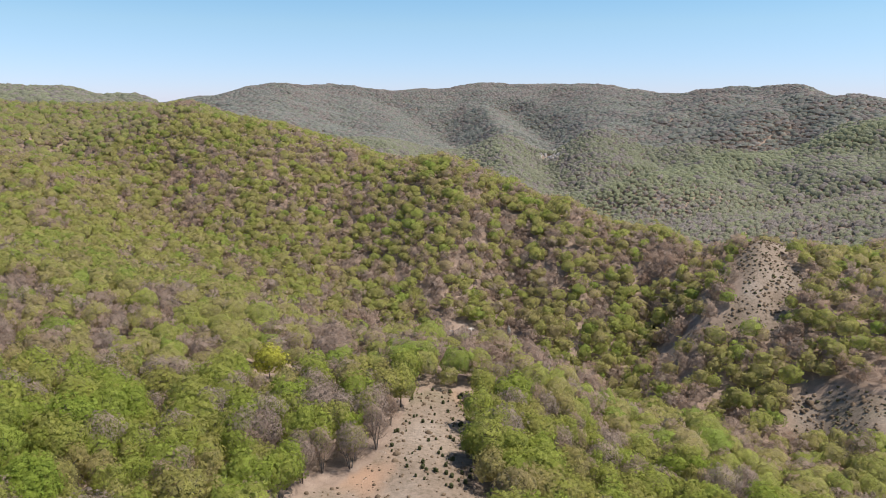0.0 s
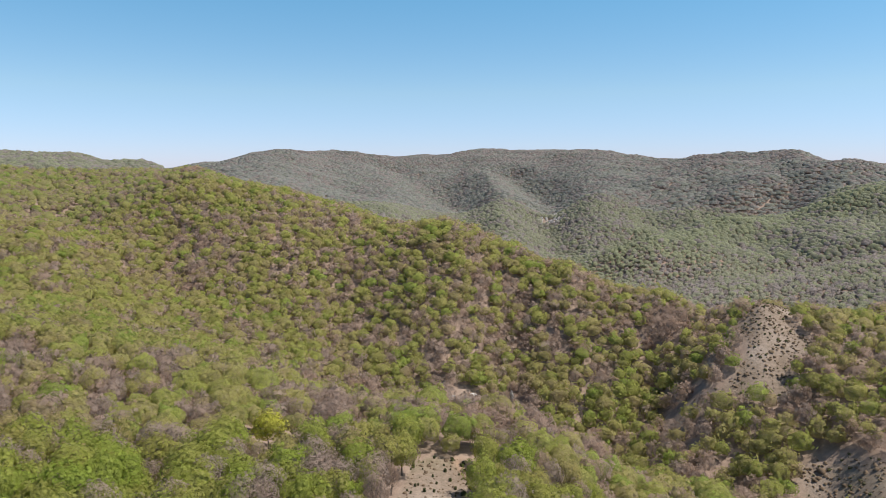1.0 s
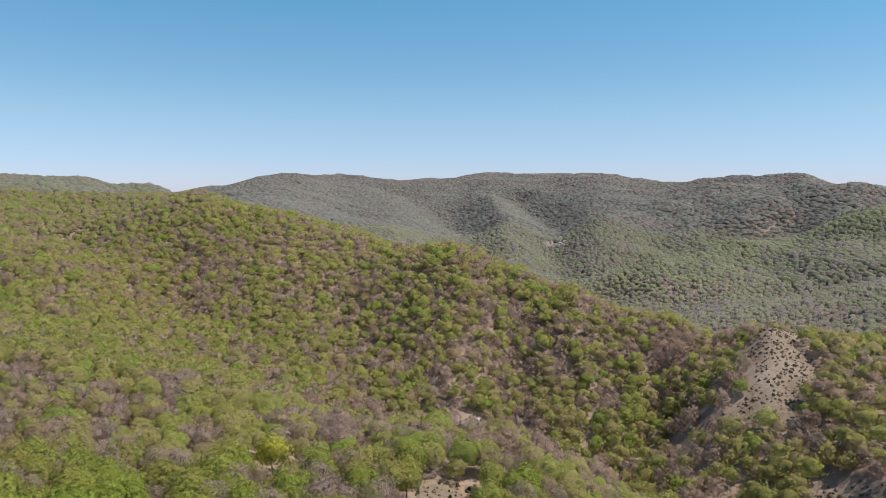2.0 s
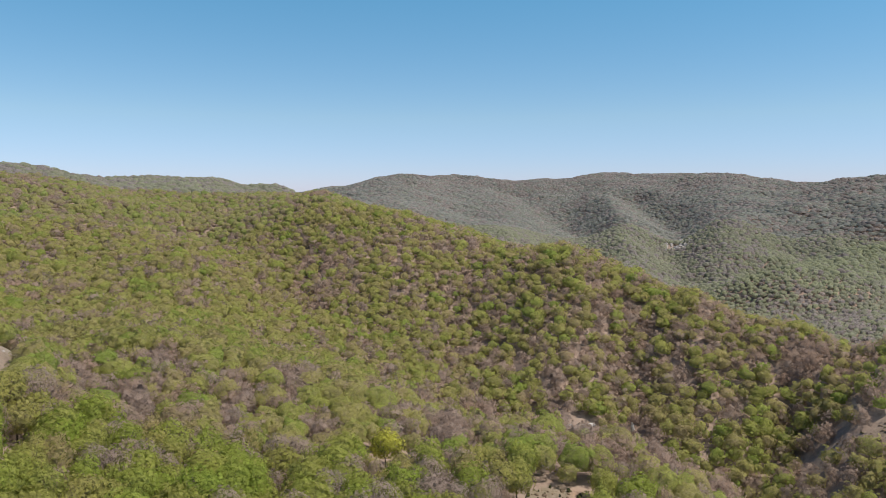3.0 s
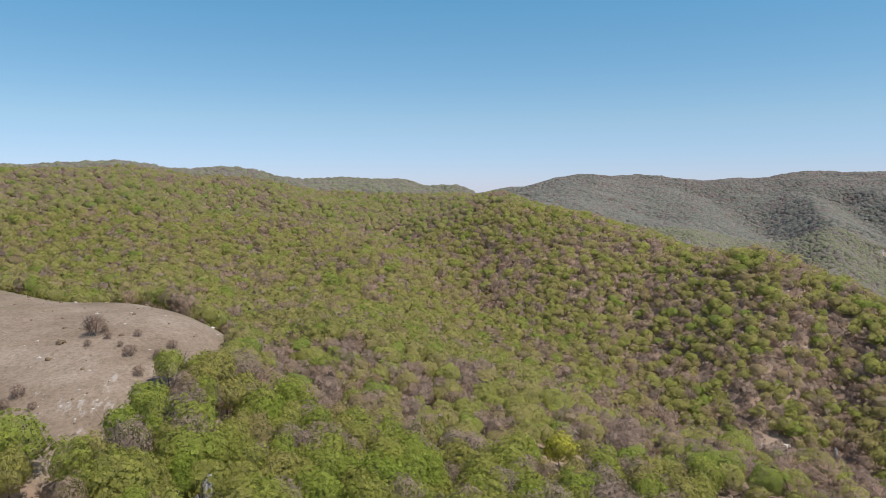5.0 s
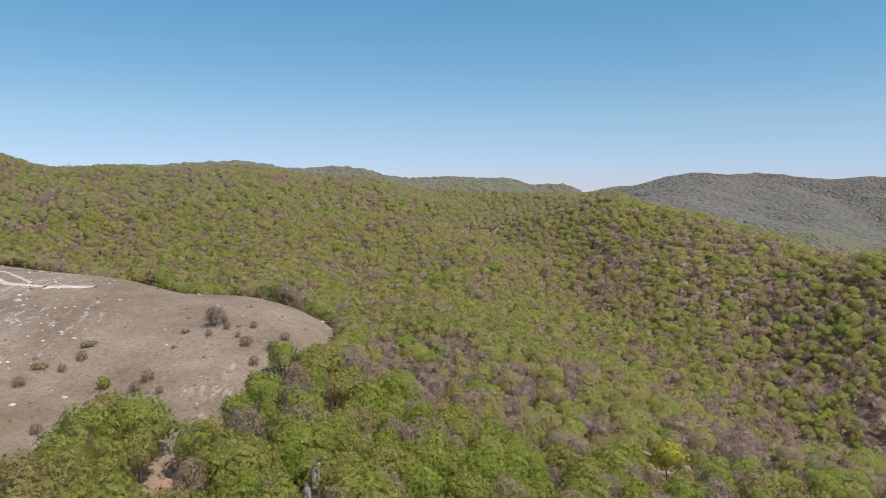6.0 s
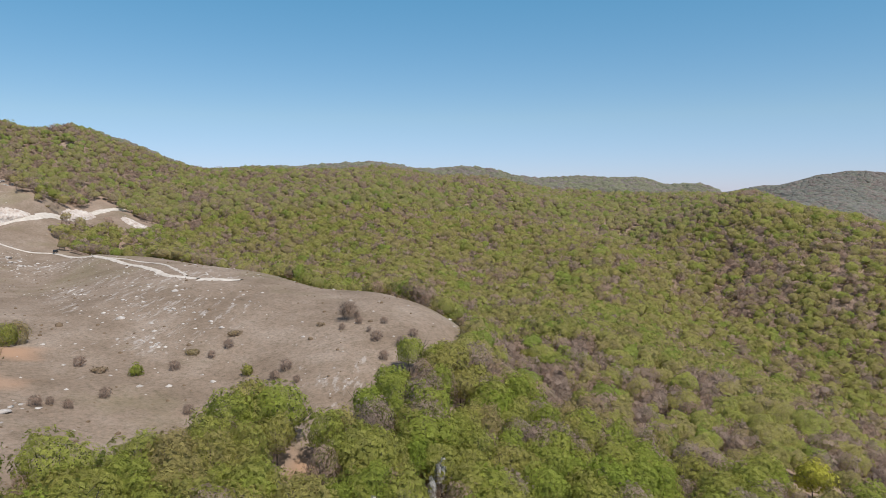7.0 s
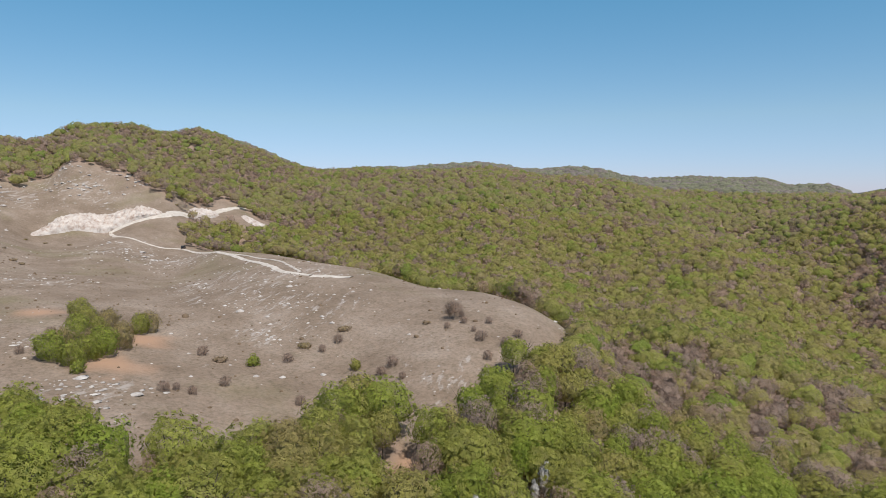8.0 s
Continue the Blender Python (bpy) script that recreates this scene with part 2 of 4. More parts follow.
FAR_VALLEY = [(-13.5, 600, -17), (-28.4, 620, -3), (-31.3, 480, 11), (-0.7, 1700, 52), (3.8, 1000, 44), (8.2, 1600, 67), (-3, 1100, 26), (-16.1, 1300, 46), (-25.9, 1250, 52)]
FAR_STREAM = [(-8.6, 1000, -2), (-10.5, 820, -14), (-12.3, 680, -20), (-7.4, 1200, 14), (-5.8, 1400, 30), (-15, 850, -4), (-20, 1000, 12), (-26, 1080, 30)]
FAR_SPURS = [(-12, 1030, 24), (-11.2, 1250, 50), (-12.5, 1500, 74), (-5.2, 1000, 28), (-4, 1250, 45), (-16.3, 730, 2), (-21, 800, 16), (-28, 880, 31), (-32, 900, 36)]
FAR_RIDGE = [(-26.4, 1500, 121), (-23.8, 1550, 115), (-20.4, 1650, 112), (-30.2, 1450, 104), (-31.5, 1450, 98), (-18.4, 2100, 111), (-14.7, 2200, 127), (-11.7, 2300, 142), (-6.9, 2350, 141), (-2.5, 2400, 146), (1.1, 2450, 134), (4.2, 2500, 123), (7.3, 2300, 140), (12.9, 2200, 137), (15.9, 2250, 119), (19.2, 2300, 96)]
BEYOND = [(60, 1250, 90), (45, 1300, 90), (30, 1350, 80), (22, 1300, 66), (75, 1000, 100), (66, 1050, 95), (86, 900, 95), (100, 600, 115), (100, 300, 75), (110, 1200, 105), (-28, 1900, 80), (-15, 3000, 95), (0, 3200, 95), (15, 3000, 80), (35, 3000, 70),
          (180, 200, 40), (240, 300, 0), (140, 300, 70), (180, 1000, 60), (270, 300, -10), (-60, 300, 0), (-60, 800, 10), (-45, 1500, 90), (270, 1500, 60), (140, 1500, 100), (0, 4400, 60), (90, 4400, 60), (180, 4400, 60), (270, 4400, 60)]


def log_plane(x, y):
    """Plan places with distance drawn together by its logarithm, so that near and far forms are equally smooth."""
    r = np.maximum(np.hypot(x, y), 1e-3)
    s = np.log1p(r / 12.0) / r
    return x * s, y * s


spots = np.array(NEAR_GROUND + NEAR_SLOPE + SPUR_IN_FRONT + RAVINE + FAR_BANK + BARE_NOSE + LONG_SPUR + BEHIND_SPUR + LEFT_RIDGE + LEFT_BASIN + LEFT_PEAK + MEADOW + FAR_VALLEY + FAR_STREAM + FAR_SPURS + FAR_RIDGE + BEYOND, float)
sx, sy = -spots[:, 1] * np.sin(np.radians(spots[:, 0])), spots[:, 1] * np.cos(np.radians(spots[:, 0]))
su, sv = log_plane(sx, sy)


def bend(d2):
    return np.where(d2 > 1e-12, 0.5 * d2 * np.log(np.maximum(d2, 1e-12)), 0.0)


count = len(spots)
system = np.zeros((count + 3, count + 3))
system[:count, :count] = bend((su[:, None] - su) ** 2 + (sv[:, None] - sv) ** 2) + 2e-4 * np.eye(count)
system[:count, count:] = np.stack([np.ones(count), su, sv], 1)
system[count:, :count] = system[:count, count:].T
weights = np.linalg.solve(system, np.concatenate([spots[:, 2], np.zeros(3)]))


def lattice(ix, iy, seed):
    h = (ix.astype(np.int64) * 374761393 + iy.astype(np.int64) * 668265263 + seed * 1274126177) & 0xFFFFFFFF
    h = ((h ^ (h >> 13)) * 1274126177) & 0xFFFFFFFF
    return ((h ^ (h >> 16)) & 0xFFFF) / 65535.0


def ripple(x, y, size, seed=1):
    """Smooth value noise from 0 to 1 with features of about that size."""
    x, y = x / size, y / size
    ix, iy = np.floor(x), np.floor(y)
    fx, fy = x - ix, y - iy
    fx, fy = fx * fx * (3 - 2 * fx), fy * fy * (3 - 2 * fy)
    a, b, c, d = (lattice(ix + i, iy + j, seed) for i, j in ((0, 0), (1, 0), (0, 1), (1, 1)))
    return (a * (1 - fx) + b * fx) * (1 - fy) + (c * (1 - fx) + d * fx) * fy


def from_line(x, y, line):
    """Distance of plan places from a broken line of (bearing, distance)."""
    out = np.full(x.shape, 1e9)
    pts = [(-r * math.sin(math.radians(b)), r * math.cos(math.radians(b))) for b, r in line]
    for (ax, ay), (bx, by) in zip(pts, pts[1:]):
        t = np.clip(((x - ax) * (bx - ax) + (y - ay) * (by - ay)) / ((bx - ax) ** 2 + (by - ay) ** 2), 0, 1)
        out = np.minimum(out, np.hypot(x - ax - t * (bx - ax), y - ay - t * (by - ay)))
    return out


GREEN_SPUR = [(-33, 1020), (-25.4, 990), (-20.5, 866), (-16.4, 768), (-13.6, 750)]
FOLDS = [   # crests (+) and side valleys (-) of the far slopes: line, height, half width
    ([(-20.5, 1450), (-18.2, 1362), (-14, 1205), (-10.8, 1100)], 20, 60),
    ([(-31.5, 1210), (-26, 1165), (-20, 1055), (-15, 967), (-11.6, 917)], -15, 55),
    (GREEN_SPUR, 18, 45),
    ([(-32.2, 765), (-28.2, 750), (-22.6, 695), (-17.8, 645)], -9, 32),
    ([(-29.5, 1330), (-25, 1290), (-22.5, 1190)], 16, 45),
    ([(-2, 1750), (-4.5, 1480), (-7, 1240), (-8.2, 1130)], 18, 60),
    ([(-5.5, 1800), (-7.6, 1500), (-8.9, 1250), (-9.4, 1120)], -18, 50),
    ([(4, 1900), (1, 1500), (-2, 1250)], -20, 60)]


def land(x, y):
    """Height of the ground at plan places."""
    x, y = np.atleast_1d(np.asarray(x, float)), np.atleast_1d(np.asarray(y, float))
    out = np.empty(x.shape)
    for i in range(0, len(x), 20000):
        k = slice(i, i + 20000)
        u, v = log_plane(x[k], y[k])
        z = bend((u[:, None] - su) ** 2 + (v[:, None] - sv) ** 2) @ weights[:count] + weights[count] + weights[count + 1] * u + weights[count + 2] * v
        r = np.hypot(x[k], y[k])
        far = np.clip((r - 120) / 900, 0, 1)
        z += (ripple(x[k], y[k], 9, 3) - 0.5) * 0.4 + (ripple(x[k], y[k], 34, 4) - 0.5) * (0.6 + 3.5 * far)
        z += ((1 - np.abs(2 * ripple(x[k], y[k], 150, 5) - 1)) - 0.5) * 13 * far + (ripple(x[k], y[k], 70, 6) - 0.5) * 6 * far
        b = np.degrees(np.arctan2(-x[k], y[k]))
        gully = 1 - np.abs(2 * ripple(x[k] + 0.35 * y[k], y[k] * 0.5, 240, 41) - 1)
        z += (0.45 - gully) * 28 * np.exp(-(((r - 1180) / 330) ** 2)) * np.clip((9 - b) / 8, 0, 1) * np.clip((b + 75) / 20, 0, 1)
        for line, up, wide in FOLDS:
            z += up * np.exp(-((from_line(x[k], y[k], line) / wide) ** 2))
        out[k] = z
    return out


def place(bearing, distance):
    b = np.radians(bearing)
    return -np.sin(b) * distance, np.cos(b) * distance


def ground_at(bearing, distance, up=0.0):
    x, y = place(bearing, distance)
    return Vector((float(x), float(y), float(land(x, y)[0]) + up))


# ------------------------------------------------------------------ open land: how far meadow, clearing and bare slope reach
MEADOW_FROM = ([40, 41, 42, 44, 46, 48, 50, 52, 54, 57, 60, 63, 66, 70, 74, 78, 80, 83, 95], [186, 158, 140, 131, 123, 113, 112, 112, 106, 116, 118, 108, 105, 103, 97, 96, 104, 109, 109])
MEADOW_TO = ([40, 41.5, 44.4, 49.4, 54.5, 58.2, 61.8, 65.7, 68.7, 71, 72, 73.5, 76, 79, 83, 95], [188, 192, 211, 239, 269, 297, 327, 362, 393, 424, 465, 520, 545, 565, 545, 500])
CLEARING_TO = ([-7, -5.5, -3, 0, 2.5, 4, 6, 9, 12, 14, 15.5], [0, 104, 147, 148, 143, 128, 116, 109, 105, 98, 0])


OPEN = [(55.4, 775, 10), (53.8, 783, 9), (58.3, 668, 8), (70.7, 681, 7), (-0.8, 276, 4.5), (-2.2, 281, 5), (33.5, 272, 3.5), (32.6, 273, 3), (70.4, 510, 15), (69.3, 522, 13), (66.4, 510, 16), (67.6, 530, 12), (68.5, 545, 10), (72.3, 487, 11), (71.6, 470, 8), (73.0, 470, 9), (54.6, 102, 4.6), (54.4, 107, 3.4), (54.8, 97, 3), (80.9, 107, 3), (-8.7, 1108, 9), (-8.2, 1098, 9), (-9.3, 1102, 8), (-8.0, 1114, 7), (-9.0, 1092, 7)]   # gaps in the wood: bearing, distance, radius


def blots(x, y, rows, seed, ragged):
    out = np.zeros_like(x)
    for b, r, w in rows:
        cx, cy = place(b, r)
        d = np.hypot(x - cx, y - cy) * (1 + ragged * (ripple(x, y, w * 0.6, seed) - 0.5))
        out = np.maximum(out, np.clip(1.3 - d / w, 0, 1))
    return out


def turf_share(x, y):
    """1 on open turf, 0 under trees, with an uneven border."""
    b, r = np.degrees(np.arctan2(-x, y)), np.hypot(x, y)
    wob = 1 + 0.05 * (ripple(x, y, 14, 8) - 0.5) + 0.04 * (ripple(x, y, 5, 9) - 0.5)
    rw = r * wob
    soft = np.maximum(r * 0.012, 1.0)
    meadow = np.clip((rw - np.interp(b, *MEADOW_FROM)) / soft, 0, 1) * np.clip((np.interp(b, *MEADOW_TO) - rw) / soft, 0, 1) * (b > 40) * (b < 96)
    clearing = np.clip((np.interp(b, *CLEARING_TO) - rw) / soft, 0, 1) * (b > -7) * (b < 15.5) * (r > 60)
    clearing *= 1 - ((b < -2.9) & (r > 108) & (r < 134))
    nose = np.zeros_like(r)
    for b0, r0, b1, r1, w in ((-25.1, 311, -25.3, 286, 9), (-25.8, 300, -26.6, 290, 7), (-25.4, 286, -25.2, 270, 9), (-25.0, 268, -22.8, 263, 7), (-22.8, 263, -19.7, 262, 6), (-22.6, 297, -24.2, 292, 4),
                              (-26.3, 312, -33.8, 320, 6), (-29.7, 286, -33.4, 274, 2.5), (-28.5, 229, -30.6, 228, 6), (-30.5, 221, -34.2, 208, 10), (-27.5, 345, -33.5, 358, 12), (-24.9, 316, -25.5, 336, 10)):
        ax, ay = place(b0, r0)
        bx, by = place(b1, r1)
        t = np.clip(((x - ax) * (bx - ax) + (y - ay) * (by - ay)) / ((bx - ax) ** 2 + (by - ay) ** 2), 0, 1)
        d = np.hypot(x - ax - t * (bx - ax), y - ay - t * (by - ay)) * (1 + 0.7 * (ripple(x, y, 9, 10) - 0.5))
        nose = np.maximum(nose, np.clip((w - d) / 2.5, 0, 1))
    return np.clip(np.maximum(np.maximum(np.maximum(meadow, clearing), nose), blots(x, y, OPEN, 14, 0.5) * 1.6), 0, 1)


EARTH = [(54.6, 102, 5), (54.2, 108, 4), (80.9, 107, 4), (75.2, 172, 7), (77.0, 150, 6), (81.5, 200, 6), (61.5, 112, 3), (-3, 145, 5), (7, 110, 5)]      # bearing, distance, radius of bare reddish soil
STONY = [(78.6, 134, 9), (76.3, 136, 8), (82, 165, 8), (65, 176, 14), (64, 200, 16), (66.5, 230, 20), (75.8, 390, 26), (72, 350, 25), (52, 134, 9), (50.3, 127, 7), (78.5, 528, 24), (80.5, 540, 20), (77.3, 512, 16), (83, 520, 22), (63, 240, 18), (70, 260, 22), (82, 260, 18), (60, 190, 12)]


def earth_share(x, y):
    return blots(x, y, EARTH, 12, 0.9)


def stony_share(x, y):
    return blots(x, y, STONY, 13, 0.9)


# ------------------------------------------------------------------ ground: one sheet out to the horizon
def ground_sheet():
    bearings = np.concatenate([np.arange(-38, 92, 0.3), np.arange(92, 322, 4.0)])
    rings = np.concatenate([[3.0, 12, 25, 40, 55], np.geomspace(68, 4600, 250)])
    bb, rr = np.meshgrid(np.radians(bearings), rings)
    x, y = (-np.sin(bb) * rr).ravel(), (np.cos(bb) * rr).ravel()
    z = land(x, y)
    nb, nr = len(bearings), len(rings)
    i, j = np.meshgrid(np.arange(nb), np.arange(nr - 1))
    i2 = (i + 1) % nb
    faces = np.stack([j * nb + i, j * nb + i2, (j + 1) * nb + i2, (j + 1) * nb + i], -1).reshape(-1, 4)[:, ::-1]
    me = bpy.data.meshes.new("ground")
    me.from_pydata(np.stack([x, y, z], 1).tolist(), [], faces.tolist() + [list(range(nb))])
    at = me.attributes.new("turf", "FLOAT", "POINT")
    at.data.foreach_set("value", turf_share(x, y).astype(np.float32))
    at = me.attributes.new("earth", "FLOAT", "POINT")
    at.data.foreach_set("value", earth_share(x, y).astype(np.float32))
    at = me.attributes.new("stony", "FLOAT", "POINT")
    at.data.foreach_set("value", stony_share(x, y).astype(np.float32))
    me.materials.append(GROUND)
    me.polygons.foreach_set("use_smooth", [True] * len(me.polygons))
    ob = new("ground", me)
    return tagged(ob, "rolling hills of dry turf and brown leaf litter", "ground", kind="structure")


ground_sheet()


# ------------------------------------------------------------------ wood: places, kinds and shapes of trees
def scatter(r0, r1, gap, rng, b0=-37.0, b1=90.0):
    """Uneven rows of places at about that gap in a ring of the plan, off the open turf."""
    n = int(r1 / gap / 0.87) + 2
    gx, gy = np.meshgrid(np.arange(-n, n + 1), np.arange(-n, n + 1))
    gx, gy = gx.ravel().astype(float), gy.ravel().astype(float)
    x = (gx + 0.5 * (gy % 2)) * gap
    y = gy * gap * 0.87
    keep = np.hypot(x, y) < r1 + gap
    x, y = x[keep], y[keep]
    x, y = x + rng.uniform(-0.42, 0.42, len(x)) * gap, y + rng.uniform(-0.42, 0.42, len(y)) * gap
    b, r = np.degrees(np.arctan2(-x, y)), np.hypot(x, y)
    k = (r >= r0) & (r < r1) & (b > b0) & (b < b1)
    x, y = x[k], y[k]
    k = turf_share(x, y) < 0.35
    return x[k], y[k]


def thinned(x, y, share, rng):
    """Far woods with only that share of the trees kept in dead ground behind the ridges."""
    bs, rs = np.radians(np.arange(-38, 91, 0.5)), np.geomspace(60, 2800, 260)
    bb, rr = np.meshgrid(bs, rs)
    rise = ((land((-np.sin(bb) * rr).ravel(), (np.cos(bb) * rr).ravel()) - EYE) / rr.ravel()).reshape(bb.shape)
    crest = np.maximum.accumulate(rise, 0)
    b, r = np.arctan2(-x, y), np.hypot(x, y)
    i = np.clip(np.round((b - bs[0]) / (bs[1] - bs[0])).astype(int), 0, len(bs) - 1)
    j = np.clip(np.searchsorted(rs, r * 0.985) - 1, 0, len(rs) - 1)
    seen = (land(x, y) + 14 - EYE) / r > crest[j, i]
    k = seen | (rng.uniform(0, 1, len(x)) < share)
    return x[k], y[k]


def dome(sides, rings, radius, height, rng):
    """A lumpy far-off crown: rings from its skirt to its top."""
    v, f = [], []
    for k, (rad, h) in enumerate(rings):
        for i in range(sides):
            a = 2 * np.pi * (i + 0.5 * k) / sides + rng.uniform(-0.25, 0.25)
            q = rad * radius * rng.uniform(0.75, 1.2)
            v.append((q * np.cos(a), q * np.sin(a), (h + rng.uniform(-0.08, 0.08)) * height))
    v.append((rng.uniform(-0.15, 0.15) * radius, rng.uniform(-0.15, 0.15) * radius, height))
    for k in range(len(rings) - 1):
        for i in range(sides):
            a, b = k * sides + i, k * sides + (i + 1) % sides
            c, d = a + sides, b + sides
            f += [(a, b, c), (b, d, c)]
    top, base = len(v) - 1, (len(rings) - 1) * sides
    f += [(base + i, base + (i + 1) % sides, top) for i in range(sides)]
    return np.array(v), np.array(f)


def unit(v):
    return v / max(np.linalg.norm(v), 1e-9)


def ball(sub):
    """Corners and triangles of an even ball of radius one."""
    bm = bmesh.new()
    bmesh.ops.create_icosphere(bm, subdivisions=sub, radius=1.0)
    v, f = np.array([p.co[:] for p in bm.verts]), np.array([[p.index for p in q.verts] for q in bm.faces])
    bm.free()
    return v / np.linalg.norm(v, axis=1, keepdims=True), f


BALLS = {k: ball(k) for k in (1, 2)}


def leafy_crown(sprays, size, radius, height, rng, low=0.1, lobes=11, sub=2, loose=0.4, lift=0.16, bulge=(0.28, 0.5), sky=0.25, tilt=0.3):
    """A crown of rounded lobes: a dense leaf mass with loose sprays over it, in metres. Gives corners, triangles, which of them are mass, and normals."""
    k = np.arange(lobes) + 0.5
    up, turn = 0.95 - 1.45 * k / lobes + rng.normal(0, 0.08, lobes), k * 2.39996 + rng.normal(0, 0.25, lobes)
    up = np.clip(up, -0.6, 0.97)
    centre = np.stack([np.sqrt(1 - up ** 2) * np.cos(turn), np.sqrt(1 - up ** 2) * np.sin(turn), up], 1) * rng.uniform(0.42, 0.66, lobes)[:, None]
    centre = np.concatenate([np.zeros((1, 3)), centre])
    big = np.concatenate([[0.64], rng.uniform(*bulge, lobes)])
    stretch = np.array([radius, radius, height * 0.5])
    mid = np.array([0, 0, height * (0.5 + low * 0.5)])
    stretch_low = np.array([radius, radius, height * (0.5 - low * 0.5)])

    def surface(d):
        along = d @ centre.T
        disc = along ** 2 - (centre ** 2).sum(1) + big ** 2
        reach = np.where(disc > 0, along + np.sqrt(np.maximum(disc, 0)), 0)
        i = reach.argmax(1)
        return reach[np.arange(len(d)), i], i

    def metric(p):
        return mid + p * np.where(p[:, 2:] > 0, stretch, stretch_low)

    d, f = BALLS[sub]
    reach, i = surface(d)
    p = d * (reach * rng.normal(0.96, 0.03, len(d)))[:, None]
    n = (p - centre[i]) / big[i][:, None] * 0.75 + d * 0.35
    f = f[(d[f][:, :, 2] > -0.45).any(1)]
    v, normals, dense = metric(p), n / stretch, np.ones(len(f), int)
    if sprays:
        d = rng.normal(size=(sprays * 2, 3)) + np.array([0, 0, 0.25])
        d /= np.linalg.norm(d, axis=1, keepdims=True)
        d = d[d[:, 2] > -0.5][:sprays]
        reach, i = surface(d)
        p = d * (reach * (1 + rng.uniform(-0.03, lift, len(d))))[:, None]
        n = (p - centre[i]) / big[i][:, None] * 0.75 + d * 0.35
        n /= np.linalg.norm(n, axis=1, keepdims=True)
        face = n + rng.normal(size=n.shape) * loose
        face /= np.linalg.norm(face, axis=1, keepdims=True)
        t = np.cross(face, rng.normal(size=n.shape))
        t /= np.maximum(np.linalg.norm(t, axis=1, keepdims=True), 1e-6)
        s = np.cross(face, t)
        e = size * rng.uniform(0.6, 1.4, (len(d), 1)) * 0.5
        at = metric(p)
        corners = np.stack([at + (t * a + s * b) * e * rng.uniform(0.7, 1.15, (len(d), 1)) for a, b in ((-1, -0.6), (0.8, -1), (1, 0.7), (-0.7, 1))], 1)
        q = len(v) + np.arange(len(d))[:, None] * 4
        f = np.concatenate([f, np.concatenate([q + (0, 1, 2), q + (0, 2, 3)])])
        v = np.concatenate([v, corners.reshape(-1, 3)])
        normals = np.concatenate([normals, np.repeat((n + rng.normal(size=n.shape) * tilt) / stretch, 4, 0)])
        dense = np.concatenate([dense, np.zeros(2 * len(d), int)])
    normals = normals / np.linalg.norm(normals, axis=1, keepdims=True) + np.array([0, 0, sky])
    return v, f, dense, normals / np.linalg.norm(normals, axis=1, keepdims=True)


def twig_crown(twigs, width, radius, height, rng):
    """A leafless crown: thin twigs that fan upward and outward, in metres."""
    v, f = [], []
    for _ in range(twigs):
        a, q = rng.uniform(0, 2 * np.pi), rng.uniform(0.0, 0.7) ** 0.75
        p0 = np.array([q * np.cos(a) * radius, q * np.sin(a) * radius, height * rng.uniform(0.18, 0.72)])
        d = np.array([np.cos(a) * (0.25 + q), np.sin(a) * (0.25 + q), rng.uniform(0.5, 1.3)]) + rng.normal(size=3) * 0.3
        p1 = p0 + unit(d) * rng.uniform(0.2, 0.4) * height * 0.8
        qq = np.hypot(p1[0], p1[1]) / radius
        p1[2] = min(p1[2], height * (1.0 - 0.35 * qq * qq + rng.uniform(-0.08, 0.02)))
        side = unit(np.cross(d, rng.normal(size=3))) * width
        k = len(v)
        v += [p0 - side, p0 + side, p1 + side * 0.7, p1 - side * 0.7]
        f.append((k, k + 1, k + 2, k + 3))
    return np.array(v), np.array(f)


def outward(v, height):
    """Normals that point away from the middle of a crown."""
    n = v - np.array([0, 0, 0.3 * height])
    return n / np.maximum(np.linalg.norm(n, axis=1, keepdims=True), 1e-6)


def species(x, y, rng):
    """For each place: whether the tree is still bare, and its tint; both run in drifts through the wood."""
    drift = 0.22 * ripple(x, y, 48, 21) + 0.34 * ripple(x, y, 16, 22) + 0.44 * rng.uniform(0, 1, len(x))
    high = np.clip((land(x, y) - 82) / 45, 0, 1) * 0.13
    bare = drift + high + rng.normal(0, 0.09, len(x)) - 0.05 * (np.hypot(x, y) > 560) * (land(x, y) < 60) + 0.03 * (np.hypot(x, y) < 200) > 0.55
    bearing, reach = np.degrees(np.arctan2(-x, y)), np.hypot(x, y)
    bare &= ~((reach < 160) & (rng.uniform(0, 1, len(x)) < 0.22))
    bare &= ~((bearing > 48) & (reach < 150) & (rng.uniform(0, 1, len(x)) < 0.6))
    bare &= ~((bearing > 12) & (reach > 230) & (rng.uniform(0, 1, len(x)) < 0.3))
    spur = np.exp(-((from_line(x, y, GREEN_SPUR) / 70) ** 2))
    bare &= rng.uniform(0, 1, len(x)) > 0.75 * spur
    tint = np.clip(0.02 - 0.3 * spur + 0.66 * (0.3 * ripple(x, y, 22, 23) + 0.7 * rng.uniform(0, 1, len(x))) + rng.normal(0, 0.13, len(x)), 0.0, 0.98)
    return bare, tint


